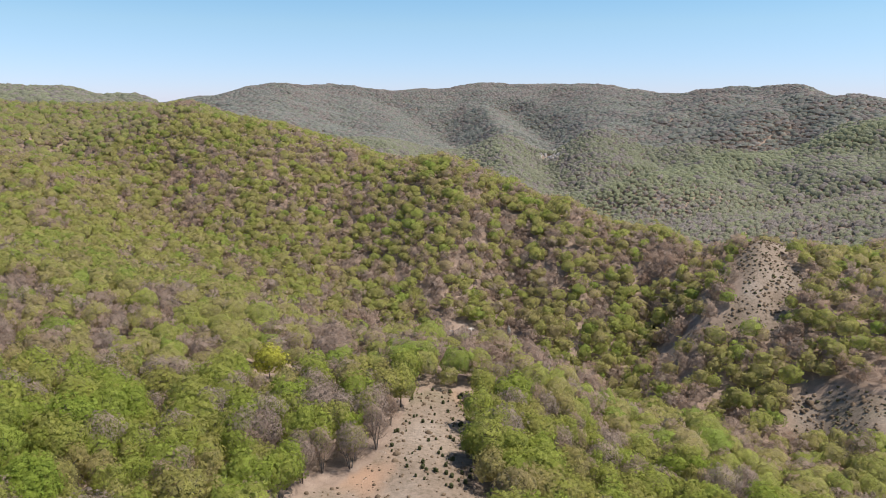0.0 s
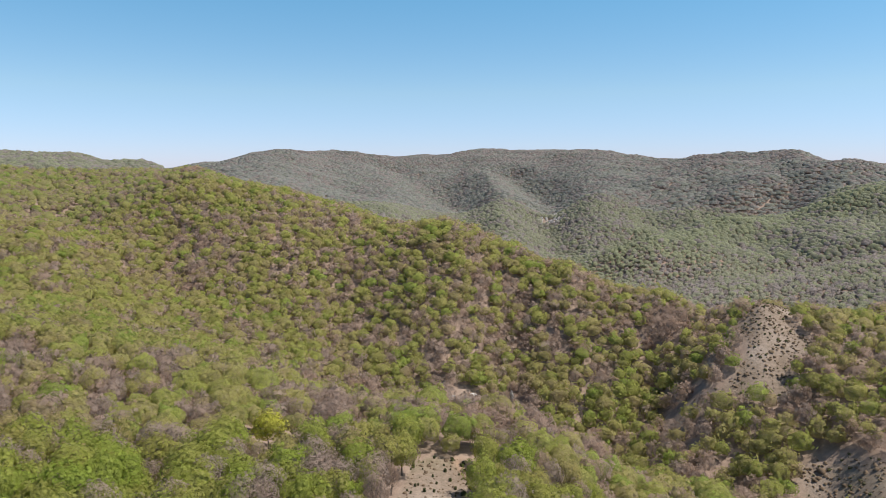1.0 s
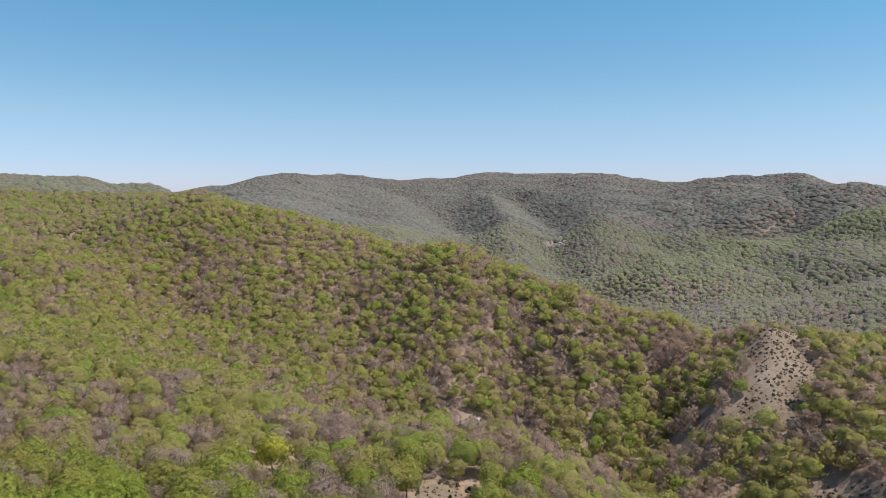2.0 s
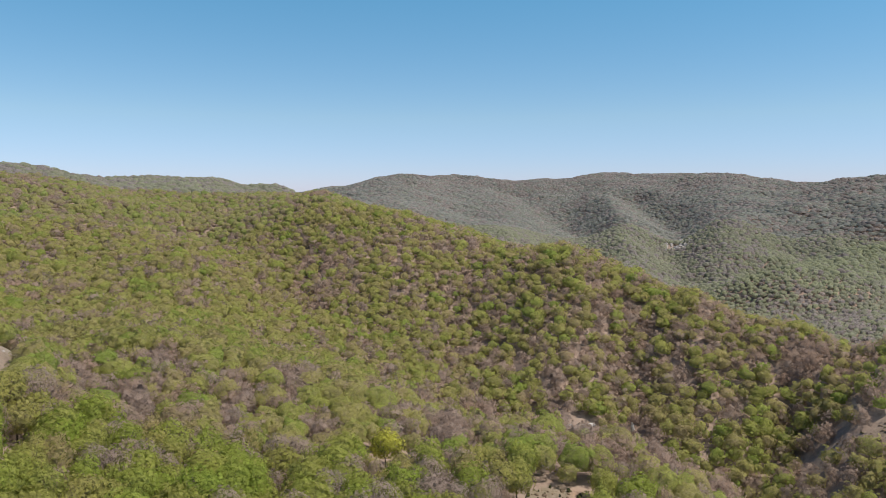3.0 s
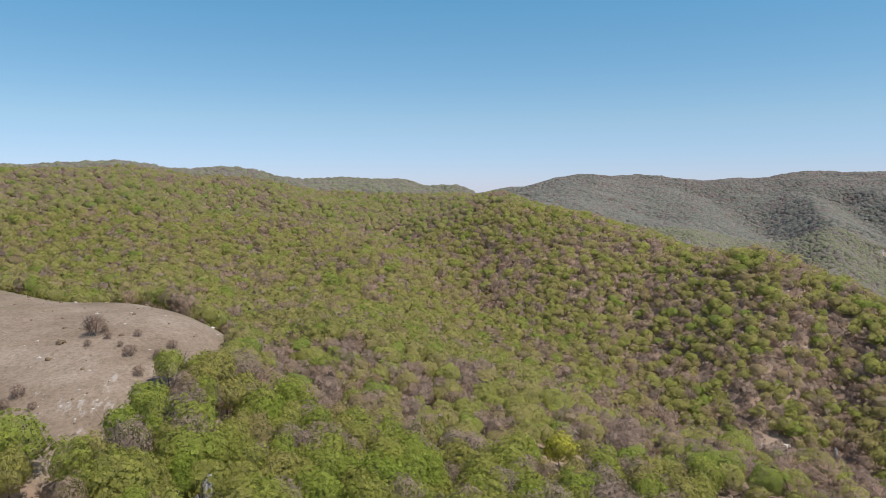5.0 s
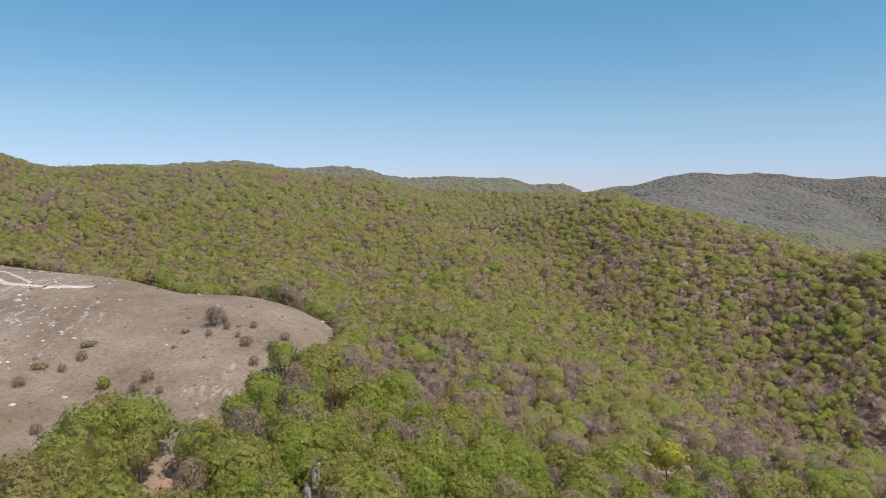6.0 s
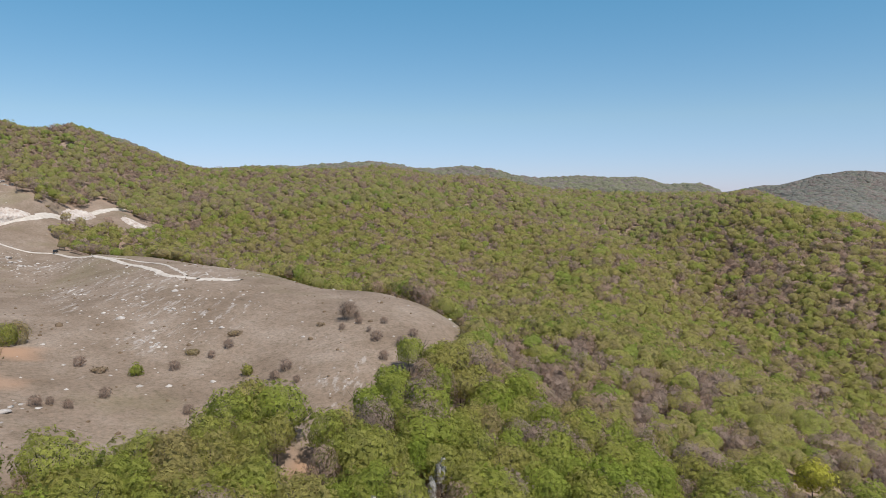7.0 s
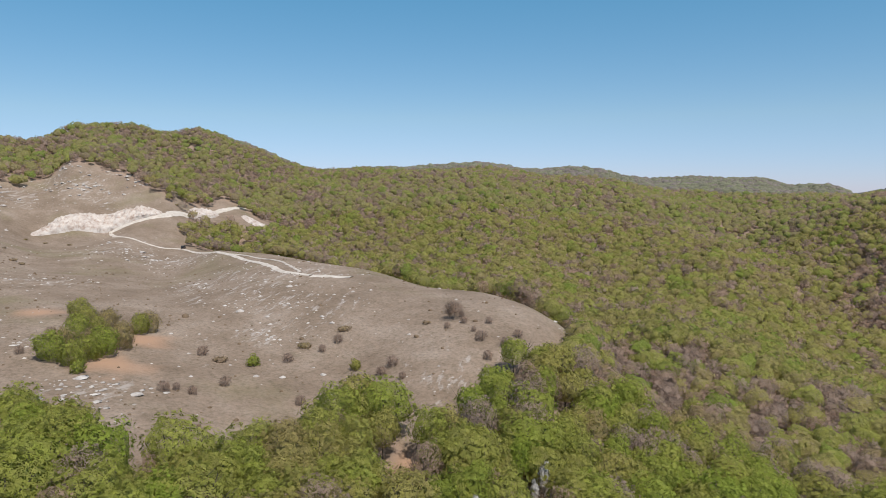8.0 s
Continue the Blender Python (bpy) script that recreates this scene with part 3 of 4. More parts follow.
def poly_mesh(name, verts, faces, mats, indices=None, tint=None, smooth=False, vary=0.0, normals=None):
    """A mesh from arrays; faces: a list of arrays of equal-sided faces."""
    me = bpy.data.meshes.new(name)
    loops = np.concatenate([f.ravel() for f in faces])
    totals = np.concatenate([np.full(len(f), f.shape[1]) for f in faces])
    me.vertices.add(len(verts))
    me.vertices.foreach_set("co", np.asarray(verts, np.float32).ravel())
    me.loops.add(len(loops))
    me.loops.foreach_set("vertex_index", loops.astype(np.int32))
    me.polygons.add(len(totals))
    me.polygons.foreach_set("loop_start", np.concatenate([[0], np.cumsum(totals)[:-1]]).astype(np.int32))
    for m in mats:
        me.materials.append(m)
    if indices is not None:
        me.polygons.foreach_set("material_index", np.asarray(indices, np.int32))
    if tint is not None:
        at = me.attributes.new("tint", "FLOAT", "POINT")
        at.data.foreach_set("value", np.asarray(tint, np.float32))
    if vary:
        at = me.attributes.new("vary", "FLOAT", "POINT")
        at.data.foreach_set("value", np.full(len(verts), vary, np.float32))
    if smooth:
        me.polygons.foreach_set("use_smooth", [True] * len(totals))
    me.update(calc_edges=True)
    if normals is not None:
        me.polygons.foreach_set("use_smooth", [True] * len(totals))
        me.normals_split_custom_set_from_vertices(np.asarray(normals, float).tolist())
    return me


def joined_wood(label, x, y, leafy, bare_kinds, leaf_mat, rng, smooth=False, bud_mat=None, far=False):
    """All trees at those places as one mesh, from a few shapes turned and scaled."""
    bare, tint = species(x, y, rng)
    z = land(x, y)
    pick = rng.integers(0, 1000, len(x))
    verts, faces, tints, mats, norms, base = [], [], [], [], [], 0
    for is_bare, kinds in ((False, leafy), (True, bare_kinds)):
        for k, (v, f, *more) in enumerate(kinds):
            sel = np.where((bare == is_bare) & (pick % len(kinds) == k))[0]
            if not len(sel):
                continue
            a = rng.uniform(0, 2 * np.pi, len(sel))[:, None]
            w = np.clip(rng.normal(1, 0.2, len(sel)), 0.55, 1.5)[:, None]
            h = w ** 0.6 * rng.uniform(0.88, 1.12, len(sel))[:, None]
            px = (v[:, 0] * np.cos(a) - v[:, 1] * np.sin(a)) * w + x[sel][:, None]
            py = (v[:, 0] * np.sin(a) + v[:, 1] * np.cos(a)) * w + y[sel][:, None]
            pz = v[:, 2] * h + z[sel][:, None] - 0.2
            verts.append(np.stack([px, py, pz], -1).reshape(-1, 3))
            if more:
                n = more[1]
                norms.append(np.stack([n[:, 0] * np.cos(a) - n[:, 1] * np.sin(a), n[:, 0] * np.sin(a) + n[:, 1] * np.cos(a), np.broadcast_to(n[:, 2], px.shape)], -1).reshape(-1, 3))
            faces.append((f[None] + (np.arange(len(sel)) * len(v))[:, None, None] + base).reshape(-1, f.shape[1]))
            tints.append(np.repeat(tint[sel], len(v)))
            mats.append(np.tile((2 * more[0] if more else np.full(len(f), 2)) + int(is_bare), len(sel)))
            base += len(sel) * len(v)
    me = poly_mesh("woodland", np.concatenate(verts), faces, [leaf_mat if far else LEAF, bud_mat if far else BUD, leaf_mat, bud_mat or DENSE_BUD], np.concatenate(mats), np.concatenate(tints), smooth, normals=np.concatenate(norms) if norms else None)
    return tagged(new("woodland", me), label, "woodland", kind="stuff")


def tube(v, f, points, radii, sides=5):
    """Adds a tapered limb along points to the lists v and f."""
    base = len(v)
    for i, (p, r) in enumerate(zip(points, radii)):
        p = np.asarray(p, float)
        d = unit(np.asarray(points[min(i + 1, len(points) - 1)], float) - np.asarray(points[max(i - 1, 0)], float))
        s = unit(np.cross(d, (0.3, 1, 0.1)))
        t = np.cross(d, s)
        for k in range(sides):
            a = 2 * np.pi * k / sides
            v.append(p + (s * np.cos(a) + t * np.sin(a)) * r)
    for i in range(len(points) - 1):
        for k in range(sides):
            a, b = base + i * sides + k, base + i * sides + (k + 1) % sides
            f.append((a, b, b + sides, a + sides))


def limbs(height, radius, rng, stems=1, forks=6, thick=0.16):
    """A trunk, or several stems from one root, with forked limbs."""
    v, f = [], []
    for st in range(stems):
        lean = rng.normal(0, 0.06 + 0.1 * (stems > 1), 2) * height
        foot = rng.normal(0, 0.25, 2) * (stems > 1)
        pts = [(foot[0], foot[1], -0.6), (foot[0] + lean[0] * 0.3, foot[1] + lean[1] * 0.3, height * 0.3), (lean[0] + foot[0], lean[1] + foot[1], height * 0.85)]
        tube(v, f, pts, (thick, thick * 0.75, thick * 0.2))
        for _ in range(forks):
            u = rng.uniform(0.25, 0.75)
            p = np.array([foot[0] + lean[0] * u, foot[1] + lean[1] * u, height * 0.85 * u])
            a, q = rng.uniform(0, 2 * np.pi), radius * rng.uniform(0.45, 0.85)
            e = np.array([p[0] + q * np.cos(a), p[1] + q * np.sin(a), min(p[2] + q * rng.uniform(0.6, 1.2), height * 0.92)])
            m = (p + e) / 2 + np.array([0, 0, -0.1 * q])
            tube(v, f, (p, m, e), (thick * 0.45, thick * 0.3, thick * 0.1), 4)
    return np.array(v), np.array(f)


def thing(name, label, category, group=""):
    return tagged(new(name), label, category, group)


def part(name, mesh, parent, label=""):
    ob = new(name, mesh)
    ob.parent = parent
    if label:
        ob["label"] = label
    return ob


def foliage(sprays, size, twigs, width, radius, height, rng, low, lobes, tint, leaf, core, vary, name, lift=0.16):
    """One mesh of leaf mass and sprays, upright twigs, or both."""
    vs, fs, idx, ns, base = [], [], [], [], 0
    if sprays:
        v, f, dense, n = leafy_crown(sprays, size, radius, height, rng, low, lobes, lift=lift, tilt=0.26, sky=0.05)
        vs.append(v), fs.append(f), idx.append(2 * dense), ns.append(n)
        base = len(v)
    if twigs:
        v, f = twig_crown(twigs, width, radius * (1.0 if not sprays else 1.04), height * (1.0 if not sprays else 1.03), rng)
        vs.append(v), fs.append(f + base), idx.append(np.ones(len(f))), ns.append(outward(v, height))
    v = np.concatenate(vs)
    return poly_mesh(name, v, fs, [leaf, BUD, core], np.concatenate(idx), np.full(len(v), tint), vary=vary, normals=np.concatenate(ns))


def tree(name, label, height, radius, rng, leaf=None, core=None, sprays=520, size=0.46, twigs=0, stems=1, forks=6, low=0.1, lobes=12, tint=0.0, thick=0.16, group="", width=0.027):
    """A tree at the origin: trunk with limbs, and a crown of leaf sprays, twigs or both."""
    ob = thing(name, label, "tree", group)
    v, f = limbs(height, radius, rng, stems, forks, thick)
    part("trunk", poly_mesh("trunk", v, [f], [BARK], smooth=True), ob)
    part("crown", foliage(sprays, size, twigs, width, radius, height, rng, low, lobes, tint, leaf or NEAR_LEAF, core or NEAR_DENSE, 0.3, "crown"), ob)
    return ob


def copies(proto, spots_, rng, grow=(0.75, 1.25), flat=0.7):
    """Sets copies of a thing at plan places and moves the first one to the first place."""
    for k, (x, y) in enumerate(spots_):
        g = rng.uniform(*grow)
        m = Matrix.Translation((x, y, float(land(x, y)[0]) - 0.1)) @ Matrix.Rotation(rng.uniform(0, 6.283), 4, "Z") @ Matrix.Diagonal((g, g, g ** flat, 1))
        if k == 0:
            proto.matrix_basis = m
        else:
            copy_thing(proto, m)


# ------------------------------------------------------------------ trees near by, each a thing of its own
rng = np.random.default_rng(7)
NEAR = 147
WHITE_SPOTS = [(43.1, 100), (43.9, 96), (44.5, 90.5), (49.0, 86)]
PALE_SPOT = (-5.6, 283)
YELLOW_SPOT = (14.5, 150)
wx, wy = scatter(62, NEAR, 4.4, rng)


def clear_of(x, y, spots_, gap):
    for b, r in spots_:
        fx, fy = place(b, r - 2)
        k = np.hypot(x - fx, y - fy) > gap
        x, y = x[k], y[k]
    return x, y


wx, wy = clear_of(*clear_of(wx, wy, WHITE_SPOTS, 3.4), [(14.5, 147)], 5.6)
bare, tint = species(wx, wy, rng)
kind = np.where(bare, 10, np.where(tint < 0.3, 0, np.where(tint < 0.55, 1, 2))) + rng.integers(0, 2, len(wx)) * 100
NEAR_KINDS = [
    (0, dict(name="beech_tree", label="round beech tree in dense bright green leaf", tint=0.0, height=8.4, radius=3.4)),
    (100, dict(name="beech_tree", label="broad beech tree in dense fresh green leaf", tint=0.05, height=7.8, radius=3.7, stems=2, lobes=14)),
    (1, dict(name="hornbeam_tree", label="hornbeam tree in thin yellow-green young leaf", tint=0.13, height=8.3, radius=3.3, twigs=160)),
    (101, dict(name="hornbeam_tree", label="many-stemmed hornbeam in thin yellow-green leaf", tint=0.2, height=7.6, radius=3.3, twigs=160, stems=3)),
    (2, dict(name="oak_tree", label="small oak tree in sparse olive spring leaf", tint=0.36, height=7.8, radius=3.3, sprays=420, twigs=200, stems=2)),
    (102, dict(name="oak_tree", label="oak tree with ochre buds and thin olive leaf", tint=0.5, height=8.2, radius=3.1, sprays=400, twigs=200)),
    (10, dict(name="bare_tree", label="leafless grey-brown tree with fine upright twigs", height=8.6, radius=3.3, sprays=150, size=0.45, leaf=BUD, core=DENSE_BUD, twigs=420, stems=4, low=0.3, forks=6, thick=0.12)),
    (110, dict(name="bare_tree", label="leafless tree with reddish budding twigs", height=7.8, radius=3.1, sprays=150, size=0.45, leaf=BUD, core=DENSE_BUD, tint=0.4, twigs=420, stems=3, low=0.3, forks=6, thick=0.11)),
]
for code, kw in NEAR_KINDS:
    sel = np.where(kind == code)[0]
    if len(sel):
        proto = tree(rng=rng, group="trees on the near slope", **kw)
        copies(proto, list(zip(wx[sel], wy[sel])), rng, (0.7, 1.22))
edge = tree(name="beech_tree", label="broad beech tree in bright leaf at the meadow's edge", tint=0.0, height=8.4, radius=3.7, sprays=640, rng=rng, stems=2, lobes=14, group="trees at the meadow's edge")
copies(edge, [place(*p) for p in ((45.6, 138.5), (43.4, 138), (47.4, 127), (49.2, 118), (42.0, 143))], rng, (0.85, 1.1))
yellow = tree("maple_tree", "round maple tree in full yellow flower", 7.8, 3.7, rng, YELLOW, YELLOW_MASS, 640, 0.5, lobes=12)
copies(yellow, [place(*YELLOW_SPOT)], rng, (1.1, 1.11))
white = tree("cherry_tree", "slender wild cherry tree in white blossom", 9.5, 1.3, rng, BLOSSOM, BLOSSOM_MASS, 420, 0.4, twigs=160, lobes=8, group="blossoming cherry trees")
copies(white, [place(*p) for p in WHITE_SPOTS + [PALE_SPOT]], rng, (0.7, 1.1))

# ------------------------------------------------------------------ woodland further off, past counting
for r0, r1, sub, kept in ((NEAR, 215, 2, 1.0), (215, 290, 1, 0.5)):
    wx, wy = clear_of(*clear_of(*thinned(*scatter(r0, r1, 5.0, rng), kept, rng), [YELLOW_SPOT], 7.0), [PALE_SPOT], 4.0)
    joined_wood("young beech wood in fresh leaf on the near slopes", wx, wy, [leafy_crown(40, 0.95, 3.7, 7.4, rng, 0.1, 10, sub) for _ in range(9)], [leafy_crown(44, 1.0, 3.4, 7.2, rng, 0.1, 9, sub, loose=0.9, lift=0.14) for _ in range(6)], DENSE, rng)
wx, wy = (np.concatenate(w) for w in zip(scatter(290, 410, 4.6, rng), scatter(410, 540, 5.3, rng)))
ahead = np.hypot(wx, wy) < np.interp(np.degrees(np.arctan2(-wx, wy)), [-37, -10, -4], [480, 520, 540])
wx, wy = wx[ahead], wy[ahead]
joined_wood("young beech wood in spring leaf across the ravine", wx, wy, [leafy_crown(12, 1.4, 3.9, 6.8, rng, 0.1, 7, 1, sky=0.5) for _ in range(9)], [leafy_crown(14, 1.4, 3.7, 6.6, rng, 0.1, 7, 1, loose=0.9, lift=0.14, sky=0.5) for _ in range(6)], DENSE, rng)
# from here outward the grey of the woods is haze put into their colours
wx, wy = thinned(*scatter(480, 760, 4.9, rng, -37, 3), 0.08, rng)
behind = np.hypot(wx, wy) > np.interp(np.degrees(np.arctan2(-wx, wy)), [-37, -10, -4, 3], [480, 520, 580, 660])
wx, wy = wx[behind], wy[behind]
joined_wood("mixed budding wood down in the valley, greyed for haze", wx, wy, [leafy_crown(4, 1.3, 3.5, 5.8, rng, 0.1, 7, 1, sky=0.9) for _ in range(9)], [leafy_crown(4, 1.3, 3.3, 5.6, rng, 0.1, 7, 1, loose=0.9, sky=0.9) for _ in range(6)], MIDFAR_LEAF, rng, False, FAR_BUD, True)
wx, wy = thinned(*scatter(540, 760, 5.5, rng), 0.12, rng)
behind = np.hypot(wx, wy) > np.interp(np.degrees(np.arctan2(-wx, wy)), [-37, -10, -4, 3, 3.01], [480, 520, 580, 660, 1e6])
wx, wy = wx[~behind], wy[~behind]
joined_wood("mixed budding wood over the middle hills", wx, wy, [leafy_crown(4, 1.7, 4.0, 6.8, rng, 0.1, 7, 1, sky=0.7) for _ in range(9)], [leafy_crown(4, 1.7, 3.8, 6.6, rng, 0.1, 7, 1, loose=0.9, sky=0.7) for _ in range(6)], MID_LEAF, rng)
wx, wy = thinned(*scatter(760, 1150, 5.0, rng), 0.05, rng)
joined_wood("mixed budding wood below the ridges, greyed for haze", wx, wy, [dome(5, ((1.0, 0.3), (0.74, 0.8)), 4.1, 5.6, rng) for _ in range(9)], [dome(5, ((1.0, 0.3), (0.72, 0.8)), 3.9, 5.4, rng) for _ in range(6)], MIDFAR_LEAF, rng, True, FAR_BUD)
wx, wy = thinned(*scatter(1150, 2700, 7.2, rng), 0.04, rng)
joined_wood("wood on the distant ridges, greyed for haze", wx, wy, [dome(4, ((1.0, 0.3), (0.76, 0.8)), 6.4, 5.0, rng) for _ in range(9)], [dome(4, ((1.0, 0.3), (0.76, 0.8)), 6.2, 4.8, rng) for _ in range(6)], FAR_LEAF, rng, True, FAR_BUD)


# ------------------------------------------------------------------ bushes and lone trees on the meadow
def bush(name, label, height, radius, rng, leaf=None, sprays=160, size=0.4, twigs=60, tint=0.5, group="", lift=0.3):
    ob = thing(name, label, "bush", group)
    v, f = limbs(height, radius, rng, 2, 1, 0.05)
    part("stem", poly_mesh("stem", v, [f], [BARK]), ob)
    leaf = leaf or NEAR_LEAF
    core = {NEAR_LEAF: NEAR_DENSE, LEAF: DENSE, BUD: DENSE_BUD}.get(leaf, leaf)
    part("foliage", foliage(sprays, size, twigs, 0.02, radius, height, rng, -0.3, 9, tint, leaf, core, 0.3, "foliage", lift), ob)
    return ob


rng = np.random.default_rng(11)
HAWTHORN = [(81.0, 152), (79.6, 148), (78.6, 152), (77.6, 156), (79.2, 166), (77.9, 168), (75.0, 178), (78.5, 178), (79.0, 188)]
copies(bush("hawthorn_bush", "leafy hawthorn bush in a thicket on the turf", 7.4, 3.5, rng, sprays=520, size=0.46, twigs=160, tint=0.1, group="hawthorn thicket on the meadow", lift=0.16), [place(*p) for p in HAWTHORN], rng, (0.75, 1.1))
BLACKTHORN = [(80.3, 158), (76.6, 162), (76.2, 170), (74.4, 182), (77.2, 182), (78.2, 161)]
copies(bush("blackthorn_bush", "blackthorn bush in thin olive and brown leaf", 6.4, 3.0, rng, sprays=360, size=0.42, twigs=320, tint=0.62, group="hawthorn thicket on the meadow", lift=0.25), [place(*p) for p in BLACKTHORN], rng, (0.75, 1.1))
ROUND = [(58.7, 147), (79.3, 143.5), (66.8, 154), (46.0, 135)]
copies(bush("round_bush", "small round bush in dense green leaf", 2.7, 1.35, rng, sprays=260, size=0.35, twigs=20, tint=0.15, group="green bushes on the meadow"), [place(*p) for p in ROUND], rng, (0.8, 1.15))
BROWN = [(73.5, 136), (64.1, 155), (61.4, 159), (60.1, 163), (54.9, 137), (55.7, 144), (70.6, 162), (47.8, 143), (49, 157), (47.8, 163), (46.4, 150), (45.4, 156), (72.6, 137), (71.4, 135), (69, 141), (63.2, 131), (56.6, 141), (49.8, 163), (51.2, 160), (50.0, 168), (48.4, 152), (43.2, 196), (47, 211), (45, 203), (82.9, 158), (80.9, 172)]
copies(bush("brown_bush", "low brown bush with bare and budding twigs", 2.3, 1.15, rng, BUD, 90, 0.3, 260, 0.2, "brown bushes on the meadow", 0.5), [place(*p) for p in BROWN], rng, (0.5, 1.2))
OLIVE = [(77.0, 560), (76.4, 557), (75.8, 552), (75.2, 548), (74.6, 540), (74.0, 532), (72.9, 515), (72.5, 508), (72.2, 500), (59.6, 170), (62.8, 163), (69.3, 157), (52.9, 165), (85, 210), (83, 330), (84, 345), (82.5, 322), (83.5, 360), (79.5, 425), (81, 440), (82.2, 445)]
copies(bush("olive_bush", "low spreading bush in thin olive leaf", 1.3, 1.7, rng, LEAF, 150, 0.4, 60, 0.75, "olive bushes on the meadow"), [place(*p) for p in OLIVE], rng, (0.7, 1.3))
copies(tree("bare_tree", "lone leafless tree with spreading grey branches", 5.2, 2.6, rng, sprays=0, twigs=900, stems=3, forks=12, thick=0.1), [place(50.68, 166)], rng, (1, 1.01))

# junipers in the clearing and over the bare nose of the spur
jun = []
while len(jun) < 80:
    b, r = rng.uniform(-4, 6), rng.uniform(100, 147)
    x, y = place(b, r)
    if turf_share(np.array([x]), np.array([y]))[0] > 0.8 and r > 104 + 3 * max(b - 1, 0):
        jun.append((x, y))
copies(bush("juniper", "dark evergreen juniper bush on pale dry ground", 1.6, 0.65, rng, JUNIPER, 110, 0.3, 0, 0.3, "junipers in the clearing"), jun, rng, (0.45, 1.35))
jun = []
while len(jun) < 220:
    b, r = rng.uniform(-34, -20), rng.uniform(205, 342)
    x, y = place(b, r)
    if turf_share(np.array([x]), np.array([y]))[0] > 0.15:
        jun.append((x, y))
copies(bush("juniper", "small dark juniper on the bare stony slope", 1.0, 0.75, rng, JUNIPER, 60, 0.35, 0, 0.6, "junipers on the bare slope"), jun, rng, (0.4, 1.25))


# ------------------------------------------------------------------ quarry cuts, dirt road, stones
def ribbon(name, line, width, mat, up, label, category, rng, rough=0.25, step=2.0):
    """A strip draped over the ground along plan places."""
    pts = [np.array(place(b, r), float) for b, r in line]
    fine = []
    for p, q in zip(pts[:-1], pts[1:]):
        k = max(int(np.linalg.norm(q - p) / step), 1)
        fine += [p + (q - p) * i / k for i in range(k)]
    fine.append(pts[-1])
    for _ in range(3):
        fine = [fine[0]] + [(a + 2 * b + c) / 4 for a, b, c in zip(fine[:-2], fine[1:-1], fine[2:])] + [fine[-1]]
    v, f, across = [], [], 6
    for i, p in enumerate(fine):
        d = unit(fine[min(i + 1, len(fine) - 1)] - fine[max(i - 1, 0)])
        s = np.array([-d[1], d[0]])
        for k in range(across + 1):
            u = k / across * 2 - 1
            q = p + s * u * width * 0.5 * (1 + (rng.uniform(-rough, rough) if abs(u) == 1 else 0))
            v.append((q[0], q[1], float(land(*q)[0]) + up * (1 - u * u * 0.9)))
    n = across + 1
    for i in range(len(fine) - 1):
        f += [(i * n + k, i * n + k + 1, (i + 1) * n + k + 1, (i + 1) * n + k) for k in range(across)]
    me = poly_mesh(name, np.array(v), [np.array(f)], [mat], smooth=True)
    return tagged(new(name, me), label, category, kind="structure")


DIRT, n_, l_, b_ = material("pale_dirt", 0.95)
l_.new(ramp(n_, l_, noise_tex(n_, l_, 0.4, 7.0, 0.7), [(0.3, (0.38, 0.33, 0.28)), (0.6, (0.56, 0.51, 0.46)), (0.8, (0.64, 0.6, 0.55))]), b_.inputs["Base Color"])
ribbon("road", [(76.8, 464), (76.2, 440), (74.8, 420), (73.1, 417), (71.7, 411), (70.2, 375), (68.7, 335), (67.4, 304), (66.2, 279), (65.2, 258), (64.4, 243), (63.1, 235), (62.2, 230)], 2.3, DIRT, 0.3, "pale dirt track across the dry meadow", "road", rng)
ribbon("road", [(62.0, 229), (61.0, 226), (59.9, 224), (59.0, 222.5)], 4.0, DIRT, 0.3, "pale worn turning place at the end of the track", "road", rng, 0.5)
ribbon("road", [(68.6, 333), (67.4, 318), (66.0, 300), (64.8, 278), (63.8, 255), (63.0, 238)], 1.1, DIRT, 0.3, "thin second rut beside the dirt track", "road", rng, 0.5)
ribbon("road", [(76.9, 467), (75.1, 468), (73.1, 474), (71.1, 498), (69.2, 530), (67.1, 551)], 5.0, DIRT, 0.35, "white dirt road climbing past the quarry cut", "road", rng)


def rock_face(base, top, cols, rows, bulge, label, rng):
    """A rough cut of pale rock between a foot line and a top line, given by bearing and distance."""
    def along(line, t):
        k = np.linspace(0, 1, len(line))
        return np.array(place(np.interp(t, k, [p[0] for p in line]), np.interp(t, k, [p[1] for p in line])))
    v, f = [], []
    for i in range(cols + 1):
        for j in range(rows + 1):
            u, w = i / cols, j / rows
            q = along(base, u) * (1 - w) + along(top, u) * w + rng.normal(0, 0.25, 2)
            edge = min(1, 5 * u, 5 * (1 - u)) * min(1, 4 * w + 0.15, 5 * (1 - w))
            step = 0.6 * (math.floor(w * 4 + rng.uniform(-0.2, 0.2)) / 4 - w)
            v.append((*(q * (1 - 0.004 * bulge * edge)), float(land(*q)[0]) - 0.5 + edge * (0.9 + bulge * (rng.uniform(0.2, 1) + step))))
    n = rows + 1
    for i in range(cols):
        f += [(i * n + j, (i + 1) * n + j, (i + 1) * n + j + 1, i * n + j + 1) for j in range(rows)]
    me = poly_mesh("quarry_face", np.array(v), [np.array(f)], [CUT])
    return tagged(new("quarry_face", me), label, "quarry", kind="structure")


